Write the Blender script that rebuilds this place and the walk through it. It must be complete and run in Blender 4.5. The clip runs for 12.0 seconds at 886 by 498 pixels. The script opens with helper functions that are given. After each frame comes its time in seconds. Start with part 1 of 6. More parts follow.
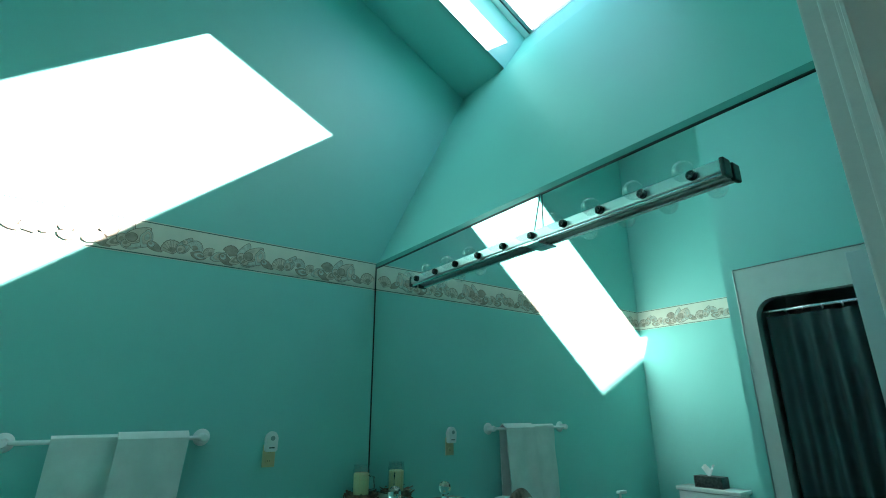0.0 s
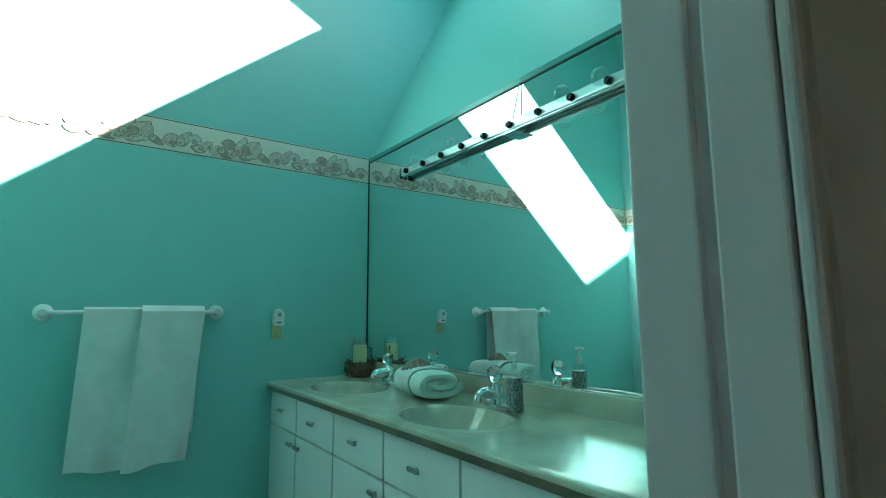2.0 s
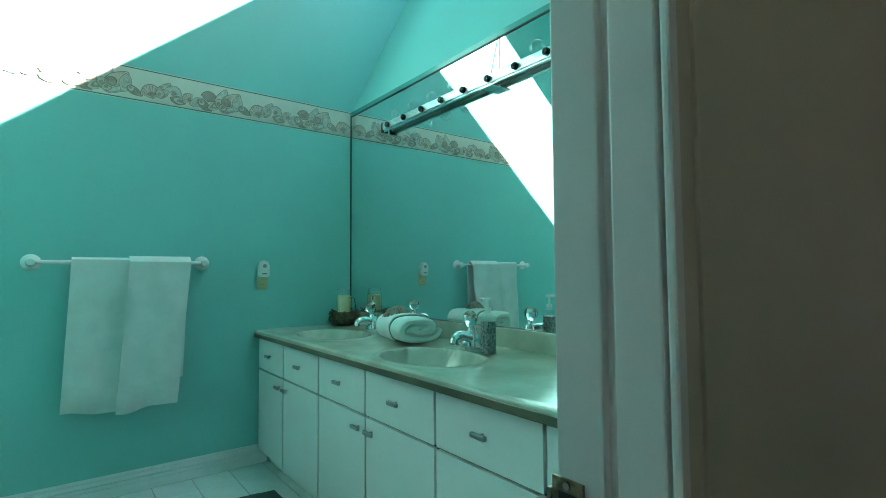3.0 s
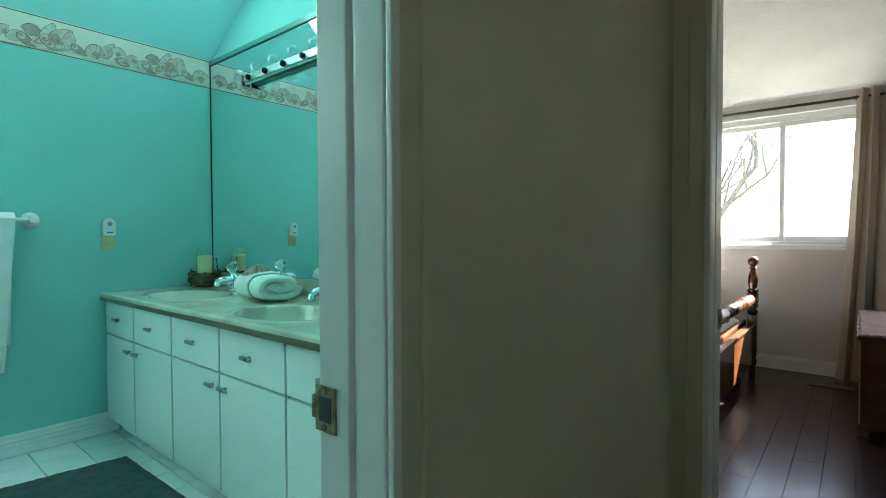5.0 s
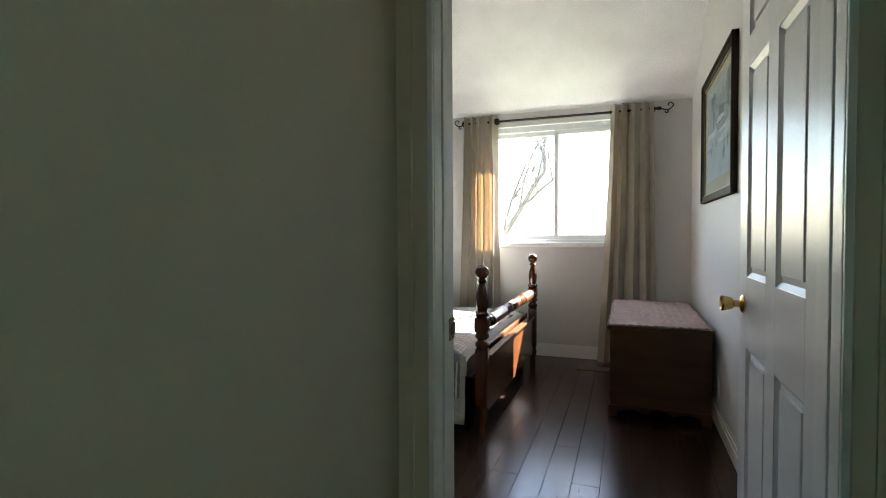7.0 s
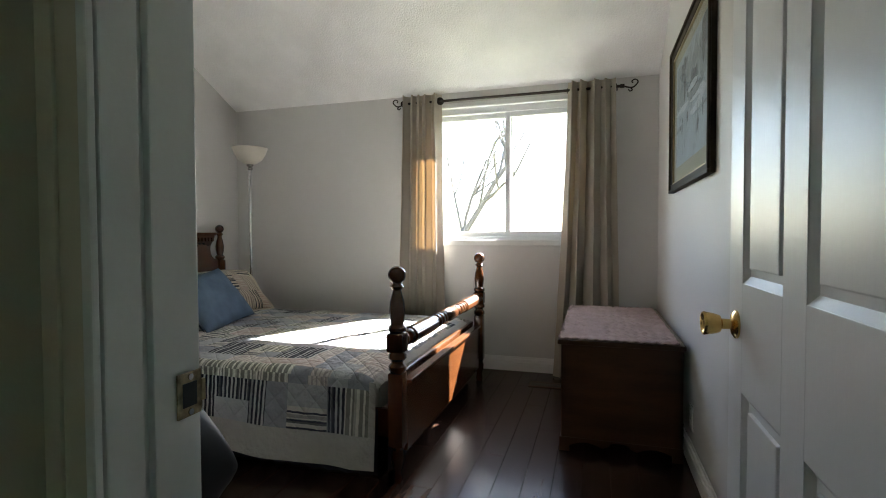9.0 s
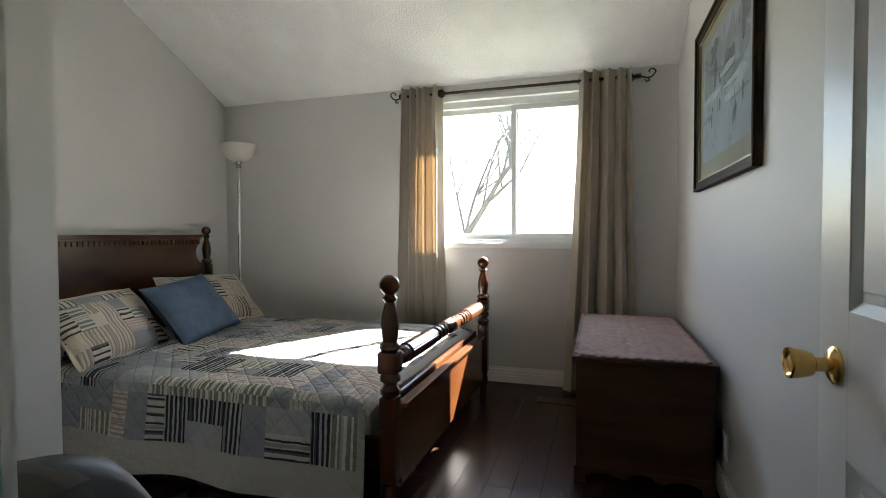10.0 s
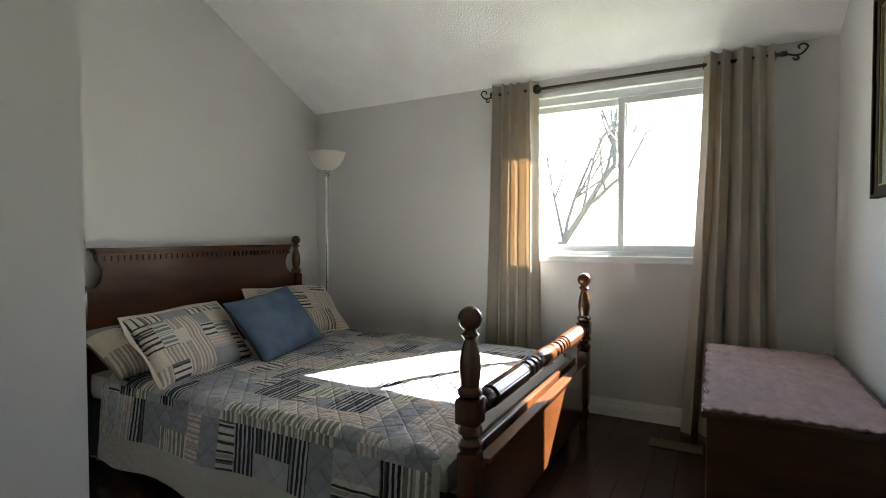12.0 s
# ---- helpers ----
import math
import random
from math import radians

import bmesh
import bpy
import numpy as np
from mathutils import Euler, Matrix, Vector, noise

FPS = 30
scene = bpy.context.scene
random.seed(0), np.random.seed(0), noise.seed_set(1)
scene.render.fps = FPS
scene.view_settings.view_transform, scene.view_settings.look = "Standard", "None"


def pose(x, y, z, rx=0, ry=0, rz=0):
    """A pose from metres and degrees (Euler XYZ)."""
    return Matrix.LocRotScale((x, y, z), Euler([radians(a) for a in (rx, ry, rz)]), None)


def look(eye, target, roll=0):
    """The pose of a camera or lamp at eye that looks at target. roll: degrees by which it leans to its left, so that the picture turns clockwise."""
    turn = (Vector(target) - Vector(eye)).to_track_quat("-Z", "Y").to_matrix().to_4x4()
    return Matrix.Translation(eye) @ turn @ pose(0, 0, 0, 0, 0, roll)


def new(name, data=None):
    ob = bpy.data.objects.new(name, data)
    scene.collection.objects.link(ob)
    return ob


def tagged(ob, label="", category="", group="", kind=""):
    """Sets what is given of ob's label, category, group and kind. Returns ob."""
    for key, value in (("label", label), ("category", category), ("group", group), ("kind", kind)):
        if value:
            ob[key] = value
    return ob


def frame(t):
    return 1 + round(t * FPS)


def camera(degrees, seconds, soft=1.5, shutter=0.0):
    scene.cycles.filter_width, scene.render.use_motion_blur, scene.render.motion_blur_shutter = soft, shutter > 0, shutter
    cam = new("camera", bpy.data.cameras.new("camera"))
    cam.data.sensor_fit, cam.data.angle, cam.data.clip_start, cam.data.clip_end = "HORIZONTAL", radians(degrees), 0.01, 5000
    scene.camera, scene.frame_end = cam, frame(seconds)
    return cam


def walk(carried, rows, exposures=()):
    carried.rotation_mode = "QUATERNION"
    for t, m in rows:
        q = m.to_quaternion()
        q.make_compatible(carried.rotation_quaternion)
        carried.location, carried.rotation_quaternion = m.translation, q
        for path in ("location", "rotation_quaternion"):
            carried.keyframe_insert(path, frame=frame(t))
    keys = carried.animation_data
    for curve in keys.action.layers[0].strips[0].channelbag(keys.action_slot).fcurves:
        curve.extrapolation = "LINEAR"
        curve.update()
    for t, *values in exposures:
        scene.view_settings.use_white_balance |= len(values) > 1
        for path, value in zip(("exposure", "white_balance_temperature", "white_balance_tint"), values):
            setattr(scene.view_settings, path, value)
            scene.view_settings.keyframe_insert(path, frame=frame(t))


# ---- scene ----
cam = camera(83.0, 12.0, soft=1.0)
PATH = [
    (0, (-0.137, 0.01, 1.365), (0.996, 1.536, 1.986), -0.3),
    (0.5, (-0.148, -0.022, 1.324), (1.001, 1.526, 1.857), -0.4),
    (1, (-0.152, -0.065, 1.287), (1.008, 1.503, 1.73), -0.4),
    (1.5, (-0.158, -0.118, 1.26), (1.008, 1.468, 1.615), -0.4),
    (2, (-0.16, -0.179, 1.221), (1.009, 1.422, 1.485), -0.4),
    (2.5, (-0.182, -0.228, 1.194), (0.998, 1.378, 1.361), -0.4),
    (4.5, (-0.19, -0.399, 1.159), (1.259, 0.978, 1.122), -0.1),
    (5, (-0.156, -0.441, 1.156), (1.384, 0.834, 1.105), -0.2),
    (5.5, (-0.102, -0.485, 1.151), (1.535, 0.663, 1.101), -0.3),
    (6, (-0.037, -0.534, 1.158), (1.694, 0.465, 1.098), -0.2),
    (6.5, (0.071, -0.555, 1.156), (1.888, 0.277, 1.095), -0.2),
    (7, (0.228, -0.56, 1.162), (2.105, 0.129, 1.101), -0.3),
    (9, (0.916, -0.633, 1.121), (2.828, -0.049, 1.063), -0.2),
    (9.5, (1.087, -0.6, 1.125), (2.998, -0.015, 1.066), -0.2),
    (10, (1.195, -0.562, 1.135), (3.104, 0.033, 1.079), -0.2),
    (10.5, (1.305, -0.536, 1.158), (3.195, 0.117, 1.102), -0.2),
    (11, (1.413, -0.507, 1.176), (3.266, 0.243, 1.12), -0.2),
    (11.5, (1.491, -0.488, 1.192), (3.299, 0.366, 1.141), -0.1),
    (12, (1.521, -0.475, 1.21), (3.282, 0.472, 1.158), -0.1),
]
EXPOSURES = [(0, 3.72), (1, 3.92), (2.5, 4.3), (4.5, 4.88), (5.5, 4.98), (7, 5.05), (9, 4.72), (12, 4.6)]
walk(cam, [(t, look(eye, target, roll)) for t, eye, target, roll in PATH], EXPOSURES)

# ---- light ----
SUN_WAY = Vector((-1.95, 1.0, -1.66)).normalized()
world = bpy.data.worlds.new("world")
scene.world = world
world.use_nodes = True
wn = world.node_tree.nodes
sky = wn.new("ShaderNodeTexSky")
sky.sky_type = "NISHITA"
sky.sun_disc = False
sky.sun_elevation = math.asin(-SUN_WAY.z)
sky.sun_rotation = math.atan2(-SUN_WAY.x, -SUN_WAY.y)
wn["Background"].inputs["Strength"].default_value = 0.072
world.node_tree.links.new(sky.outputs[0], wn["Background"].inputs[0])
sun_data = bpy.data.lights.new("sun", "SUN")
sun_data.energy, sun_data.angle, sun_data.color = 5.0, radians(0.5), (1.0, 0.965, 0.92)
sun = new("sun", sun_data)
sun.matrix_world = look(-SUN_WAY * 20, (0, 0, 0))


# ---- materials ----
def material(name, color, rough=0.6, metal=0.0, vary=0.12, scale=8.0, fine=120.0, bump=0.15, coat=0.0, dirt=None,
             per_piece=0.0, stretch=(1, 1, 1), specular=0.5, deep=0.002):
    """A principled surface with two scales of colour variation, gloss variation and fine relief, in object metres."""
    m = bpy.data.materials.new(name)
    m.use_nodes = True
    nt = m.node_tree
    p = nt.nodes["Principled BSDF"]
    p.inputs["Metallic"].default_value = metal
    p.inputs["Coat Weight"].default_value = coat
    p.inputs["Coat Roughness"].default_value = 0.1
    p.inputs["Specular IOR Level"].default_value = specular
    tc = nt.nodes.new("ShaderNodeTexCoord")
    mp = nt.nodes.new("ShaderNodeMapping")
    mp.inputs["Scale"].default_value = stretch
    nt.links.new(tc.outputs["Object"], mp.inputs["Vector"])
    big, small = nt.nodes.new("ShaderNodeTexNoise"), nt.nodes.new("ShaderNodeTexNoise")
    big.inputs["Scale"].default_value, small.inputs["Scale"].default_value = scale, fine
    big.inputs["Detail"].default_value, small.inputs["Detail"].default_value = 4, 2
    for n in (big, small):
        nt.links.new(mp.outputs[0], n.inputs["Vector"])
    lo = tuple(max(0.0, c * (1 - vary)) for c in color)
    hi = tuple(min(1.0, c * (1 + vary)) for c in color)
    if dirt:
        lo = dirt
    ramp = nt.nodes.new("ShaderNodeMix")
    ramp.data_type = "RGBA"
    ramp.inputs["A"].default_value, ramp.inputs["B"].default_value = (*lo, 1), (*hi, 1)
    mid = nt.nodes.new("ShaderNodeMapRange")
    mid.inputs["From Min"].default_value, mid.inputs["From Max"].default_value = 0.3, 0.7
    nt.links.new(big.outputs["Fac"], mid.inputs["Value"])
    nt.links.new(mid.outputs[0], ramp.inputs["Factor"])
    hsv = nt.nodes.new("ShaderNodeHueSaturation")
    val = nt.nodes.new("ShaderNodeMapRange")
    val.inputs["To Min"].default_value, val.inputs["To Max"].default_value = 1 - vary * 0.5, 1 + vary * 0.5
    nt.links.new(small.outputs["Fac"], val.inputs["Value"])
    if per_piece:
        info = nt.nodes.new("ShaderNodeObjectInfo")
        pr = nt.nodes.new("ShaderNodeMapRange")
        pr.inputs["To Min"].default_value, pr.inputs["To Max"].default_value = 1 - per_piece, 1 + per_piece
        nt.links.new(info.outputs["Random"], pr.inputs["Value"])
        mul = nt.nodes.new("ShaderNodeMath")
        mul.operation = "MULTIPLY"
        nt.links.new(val.outputs[0], mul.inputs[0])
        nt.links.new(pr.outputs[0], mul.inputs[1])
        nt.links.new(mul.outputs[0], hsv.inputs["Value"])
    else:
        nt.links.new(val.outputs[0], hsv.inputs["Value"])
    nt.links.new(ramp.outputs["Result"], hsv.inputs["Color"])
    nt.links.new(hsv.outputs[0], p.inputs["Base Color"])
    rr = nt.nodes.new("ShaderNodeMapRange")
    rr.inputs["To Min"].default_value, rr.inputs["To Max"].default_value = max(0.02, rough * 0.85), min(1, rough * 1.15)
    nt.links.new(big.outputs["Fac"], rr.inputs["Value"])
    nt.links.new(rr.outputs[0], p.inputs["Roughness"])
    if bump:
        b = nt.nodes.new("ShaderNodeBump")
        b.inputs["Strength"].default_value, b.inputs["Distance"].default_value = bump, deep
        nt.links.new(small.outputs["Fac"], b.inputs["Height"])
        nt.links.new(b.outputs[0], p.inputs["Normal"])
    return m


def glass(name, color=(1, 1, 1), rough=0.0):
    m = bpy.data.materials.new(name)
    m.use_nodes = True
    p = m.node_tree.nodes["Principled BSDF"]
    p.inputs["Base Color"].default_value = (*color, 1)
    p.inputs["Transmission Weight"].default_value = 1
    p.inputs["Roughness"].default_value = rough
    p.inputs["IOR"].default_value = 1.45
    return m


def thin_glass(name, gloss=0.07):
    """A thin clear sheet: light passes straight, with a faint sharp reflection."""
    m = bpy.data.materials.new(name)
    m.use_nodes = True
    nt = m.node_tree
    nt.nodes.remove(nt.nodes["Principled BSDF"])
    clear, shine, mix = nt.nodes.new("ShaderNodeBsdfTransparent"), nt.nodes.new("ShaderNodeBsdfGlossy"), nt.nodes.new("ShaderNodeMixShader")
    clear.inputs["Color"].default_value = (0.97, 0.98, 0.98, 1)
    shine.inputs["Roughness"].default_value = 0.02
    mix.inputs[0].default_value = gloss
    nt.links.new(clear.outputs[0], mix.inputs[1])
    nt.links.new(shine.outputs[0], mix.inputs[2])
    nt.links.new(mix.outputs[0], nt.nodes["Material Output"].inputs[0])
    return m


def striped(name, base, lines, along, pitch, share, weave=0.06, stitched=True):
    """Woven quilt cloth with stripes of uneven width along one of the cloth's two ways, and diamond stitching."""
    m = bpy.data.materials.new(name)
    m.use_nodes = True
    nt = m.node_tree
    p = nt.nodes["Principled BSDF"]
    p.inputs["Roughness"].default_value = 0.9
    p.inputs["Specular IOR Level"].default_value = 0.2
    uv = nt.nodes.new("ShaderNodeUVMap")
    uv.uv_map = "cloth"
    sep = nt.nodes.new("ShaderNodeSeparateXYZ")
    wob = nt.nodes.new("ShaderNodeTexNoise")
    wob.inputs["Scale"].default_value = 22
    nt.links.new(uv.outputs[0], wob.inputs["Vector"])
    nt.links.new(uv.outputs[0], sep.inputs[0])

    def node(op, a, b=None):
        n = nt.nodes.new("ShaderNodeMath")
        n.operation = op
        for k, v in enumerate((a, b)):
            if v is None:
                continue
            if isinstance(v, (int, float)):
                n.inputs[k].default_value = v
            else:
                nt.links.new(v, n.inputs[k])
        return n.outputs[0]

    axis = sep.outputs["X" if along == "v" else "Y"]
    wobble = node("MULTIPLY", node("SUBTRACT", wob.outputs["Fac"], 0.5), 0.009 if stitched else 0.004)
    run = node("ADD", axis, wobble)
    first = node("LESS_THAN", node("FRACT", node("DIVIDE", run, pitch)), share)
    second = node("LESS_THAN", node("FRACT", node("DIVIDE", run, pitch * 2.37)), share * 0.45)
    third = node("LESS_THAN", node("FRACT", node("ADD", node("DIVIDE", run, pitch * 3.41), 0.4)), 0.12 if share > 0 else 0.0)
    on = node("MAXIMUM", node("MAXIMUM", first, node("MULTIPLY", second, 0.85)), node("MULTIPLY", third, 0.45))
    mix = nt.nodes.new("ShaderNodeMix")
    mix.data_type = "RGBA"
    lift = 1.22 if stitched else 1.08
    mix.inputs["A"].default_value, mix.inputs["B"].default_value = (*(c * lift for c in base), 1), (*(c * lift for c in lines), 1)
    nt.links.new(on if share > 0 else wob.outputs["Fac"], mix.inputs["Factor"])
    cloth = nt.nodes.new("ShaderNodeTexNoise")
    cloth.inputs["Scale"].default_value = 300
    nt.links.new(uv.outputs[0], cloth.inputs["Vector"])
    hsv = nt.nodes.new("ShaderNodeHueSaturation")
    nt.links.new(node("ADD", 1 - weave * 3, node("MULTIPLY", cloth.outputs["Fac"], weave * 6)), hsv.inputs["Value"])
    nt.links.new(mix.outputs["Result"], hsv.inputs["Color"])
    nt.links.new(hsv.outputs[0], p.inputs["Base Color"])
    # diamond stitching pressed into the cloth
    plus, minus = node("ADD", sep.outputs["X"], sep.outputs["Y"]), node("SUBTRACT", sep.outputs["X"], sep.outputs["Y"])
    seams = []
    for d in (plus, minus):
        seams.append(node("POWER", node("ABSOLUTE", node("SINE", node("MULTIPLY", d, math.pi / 0.11))), 0.35))
    crinkle = nt.nodes.new("ShaderNodeTexNoise")
    crinkle.inputs["Scale"].default_value, crinkle.inputs["Detail"].default_value = 38, 3
    nt.links.new(uv.outputs[0], crinkle.inputs["Vector"])
    relief = node("ADD", node("MULTIPLY", cloth.outputs["Fac"], 0.12), node("MULTIPLY", crinkle.outputs["Fac"], 1.1))
    height = node("ADD", node("MULTIPLY", node("MINIMUM", *seams), 1.0 if stitched else 0.0), relief)
    b = nt.nodes.new("ShaderNodeBump")
    b.inputs["Strength"].default_value, b.inputs["Distance"].default_value = 0.9, 0.011
    nt.links.new(height, b.inputs["Height"])
    nt.links.new(b.outputs[0], p.inputs["Normal"])
    return m


M = {}
M["aqua"] = material("aqua_paint", (0.238, 0.59, 0.558), 0.5, vary=0.03, scale=1.5, fine=260, bump=0.12)
M["greige"] = material("greige_paint", (0.630, 0.622, 0.612), 0.55, vary=0.03, scale=1.5, fine=260, bump=0.12)
M["hallpaint"] = material("beige_hall_paint", (0.60, 0.555, 0.45), 0.55, vary=0.03, scale=1.5, fine=260, bump=0.12)
M["satin"] = material("satin_chrome", (0.88, 0.90, 0.90), 0.32, 1.0, vary=0.03, bump=0)
M["ceiling"] = material("stippled_ceiling", (0.85, 0.85, 0.845), 0.9, vary=0.05, scale=3, fine=85, bump=1.0, deep=0.006)
M["trim"] = material("white_trim_paint", (0.75, 0.76, 0.75), 0.35, vary=0.04, scale=5, fine=150, bump=0.08)
M["baseboard"] = material("glossy_white_baseboard", (0.84, 0.84, 0.83), 0.3, vary=0.03, scale=5, fine=150, bump=0.05)
M["door"] = material("white_door_paint", (0.70, 0.70, 0.71), 0.36, vary=0.03, scale=5, fine=150, bump=0.08, stretch=(1, 1, 0.2))
M["vinyl"] = material("white_vinyl", (0.74, 0.76, 0.77), 0.35, vary=0.02, bump=0.03)
M["laminate"] = material("white_laminate", (0.80, 0.82, 0.80), 0.30, vary=0.02, scale=4, bump=0.03)
# dark colour standing in for the shade between the vanity fronts
M["gap"] = material("dark_gap_shade", (0.05, 0.06, 0.06), 0.8, vary=0.1, bump=0)
M["marble"] = material("cultured_marble", (0.47, 0.46, 0.375), 0.15, vary=0.18, scale=5, fine=30, bump=0.0)
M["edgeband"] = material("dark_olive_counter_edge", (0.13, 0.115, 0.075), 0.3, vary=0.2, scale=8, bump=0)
M["tile"] = material("white_floor_tile", (0.74, 0.76, 0.74), 0.25, vary=0.05, scale=9, fine=90, bump=0.05, per_piece=0.05)
M["grout"] = material("grey_grout", (0.35, 0.35, 0.33), 0.9)
M["plank"] = material("dark_laminate_plank", (0.033, 0.017, 0.012), 0.22, vary=0.3, scale=6, fine=60, bump=0.08, specular=0.22,
                      per_piece=0.12, stretch=(0.25, 3, 1))
M["subfloor"] = material("dark_subfloor", (0.01, 0.007, 0.006), 0.8)
M["mahogany"] = material("dark_mahogany", (0.062, 0.0205, 0.0056), 0.25, vary=0.3, scale=5, fine=50, bump=0.03, coat=0.3,
                         stretch=(0.5, 3, 1.5))
M["chestwood"] = material("dark_red_brown_wood", (0.062, 0.028, 0.012), 0.36, vary=0.35, scale=4, fine=45, bump=0.1,
                          stretch=(2, 0.6, 3), specular=0.25)
M["chrome"] = material("chrome", (0.80, 0.82, 0.83), 0.08, 1.0, vary=0.03, bump=0)
M["steel"] = material("brushed_steel", (0.42, 0.41, 0.39), 0.25, 1.0, vary=0.06, bump=0.05)
M["pewter"] = material("pewter_pull", (0.40, 0.41, 0.41), 0.35, 0.9, vary=0.1, bump=0.05)
M["brass"] = material("polished_brass", (0.75, 0.50, 0.18), 0.18, 1.0, vary=0.12, scale=30, bump=0.03)
M["iron"] = material("dark_bronze_iron", (0.03, 0.022, 0.018), 0.4, 0.6, vary=0.2, bump=0.1)
M["black"] = material("black_plastic", (0.012, 0.013, 0.014), 0.35, vary=0.1, bump=0.02)
M["whiteplastic"] = material("white_plastic", (0.82, 0.83, 0.82), 0.3, vary=0.02, bump=0)
M["vent"] = material("grey_vent_plastic", (0.30, 0.36, 0.35), 0.5, vary=0.1, bump=0)
M["ivory"] = material("ivory_plastic", (0.62, 0.52, 0.30), 0.35, vary=0.05, bump=0)
M["terry"] = material("white_terry_towel", (0.73, 0.755, 0.73), 0.95, vary=0.05, scale=12, fine=420, bump=0.25, specular=0.1)
M["terrymint"] = material("pale_mint_terry_towel", (0.70, 0.80, 0.74), 0.95, vary=0.05, scale=12, fine=420, bump=0.25, specular=0.1)
M["hemgreen"] = material("dark_green_towel_edge", (0.10, 0.24, 0.20), 0.95, vary=0.1, fine=420, bump=0.25, specular=0.1)
M["mat"] = material("grey_teal_pile", (0.06, 0.085, 0.085), 0.98, vary=0.2, scale=20, fine=350, bump=1.0, specular=0.1)
M["curtain"] = material("taupe_satin_curtain", (0.40, 0.37, 0.32), 0.42, vary=0.08, scale=6, fine=500, bump=0.15)


def let_light_through(m, color, share):
    """Mixes a cloth with light that shines through it from behind."""
    nt = m.node_tree
    out = next(n for n in nt.nodes if n.type == "OUTPUT_MATERIAL")
    p = nt.nodes["Principled BSDF"]
    t = nt.nodes.new("ShaderNodeBsdfTranslucent")
    t.inputs["Color"].default_value = (*color, 1)
    mix = nt.nodes.new("ShaderNodeMixShader")
    mix.inputs[0].default_value = share
    nt.links.new(p.outputs[0], mix.inputs[1])
    nt.links.new(t.outputs[0], mix.inputs[2])
    nt.links.new(mix.outputs[0], out.inputs["Surface"])


let_light_through(M["curtain"], (0.60, 0.46, 0.29), 0.25)
M["denim"] = material("blue_suede_cushion", (0.072, 0.105, 0.15), 0.9, vary=0.15, scale=10, fine=200, bump=0.3, specular=0.2)
M["navy"] = material("navy_bed_skirt", (0.006, 0.009, 0.022), 0.9, vary=0.2, bump=0.3)
M["leather"] = material("black_leather", (0.014, 0.015, 0.014), 0.45, vary=0.12, scale=12, fine=160, bump=0.08)
M["runner"] = material("pale_mauve_knit_runner", (0.440, 0.336, 0.332), 0.95, vary=0.1, scale=14, fine=260, bump=0.8, specular=0.1)
M["paper"] = material("cream_wallpaper_border", (0.74, 0.69, 0.61), 0.7, vary=0.05, scale=9, bump=0.03)
M["line"] = material("green_print_line", (0.10, 0.15, 0.13), 0.8, vary=0.15, bump=0)
M["ink"] = material("brown_print_line", (0.17, 0.12, 0.095), 0.8, vary=0.2, bump=0)
M["shell_a"] = material("taupe_shell_print", (0.38, 0.30, 0.245), 0.7, vary=0.25, scale=40, bump=0)
M["shell_b"] = material("grey_shell_print", (0.54, 0.53, 0.48), 0.7, vary=0.25, scale=40, bump=0)
M["shell_c"] = material("pale_pink_shell_print", (0.62, 0.50, 0.42), 0.7, vary=0.2, scale=40, bump=0)
M["wax"] = material("pale_yellow_candle_wax", (0.78, 0.70, 0.38), 0.5, vary=0.06, bump=0.03)
M["wicker"] = material("dark_potpourri_wicker", (0.13, 0.085, 0.05), 0.8, vary=0.5, scale=40, fine=200, bump=0.6)
M["scallop"] = material("brown_scallop_shell", (0.30, 0.21, 0.17), 0.6, vary=0.3, scale=30, bump=0.3)
M["potpourri"] = material("dark_speckled_filling", (0.22, 0.23, 0.23), 0.4, vary=0.9, scale=90, fine=400, bump=0.2)
M["porcelain"] = material("white_porcelain", (0.80, 0.82, 0.81), 0.12, vary=0.02, bump=0)
M["fibreglass"] = material("grey_white_fibreglass", (0.55, 0.60, 0.58), 0.3, vary=0.04, bump=0.03)
M["showercloth"] = material("dark_teal_shower_curtain", (0.03, 0.065, 0.068), 0.5, vary=0.15, fine=200, bump=0.2)
M["tissue"] = material("white_tissue", (0.86, 0.87, 0.87), 0.9, vary=0.03, bump=0.1)
M["box"] = material("dark_printed_card", (0.05, 0.045, 0.05), 0.5, vary=0.8, scale=45, bump=0)
M["mirror"] = material("mirror_silver", (0.90, 0.93, 0.92), 0.0, 1.0, vary=0.0, bump=0)
M["aquaglass"] = material("aqua_tinted_glass_edge", (0.13, 0.36, 0.34), 0.2, vary=0.05, bump=0)
M["frame"] = material("dark_walnut_picture_frame", (0.035, 0.026, 0.018), 0.6, vary=0.3, bump=0.1, specular=0.08)
M["gilt"] = material("dull_gilt_fillet", (0.30, 0.24, 0.13), 0.45, 0.5, vary=0.1, bump=0.05)
M["passe"] = material("grey_green_mat_board", (0.37, 0.365, 0.30), 0.9, vary=0.03, bump=0.02)
M["print_sky"] = material("pale_grey_blue_print", (0.36, 0.42, 0.50), 0.8, vary=0.12, scale=6, fine=25, bump=0)
M["print_dark"] = material("slate_print_shape", (0.13, 0.15, 0.18), 0.8, vary=0.4, scale=14, fine=40, bump=0)
M["print_mid"] = material("blue_grey_print_shape", (0.27, 0.31, 0.36), 0.8, vary=0.25, scale=12, fine=40, bump=0)
M["print_pale"] = material("snow_print_shape", (0.50, 0.55, 0.62), 0.8, vary=0.15, scale=10, fine=40, bump=0)
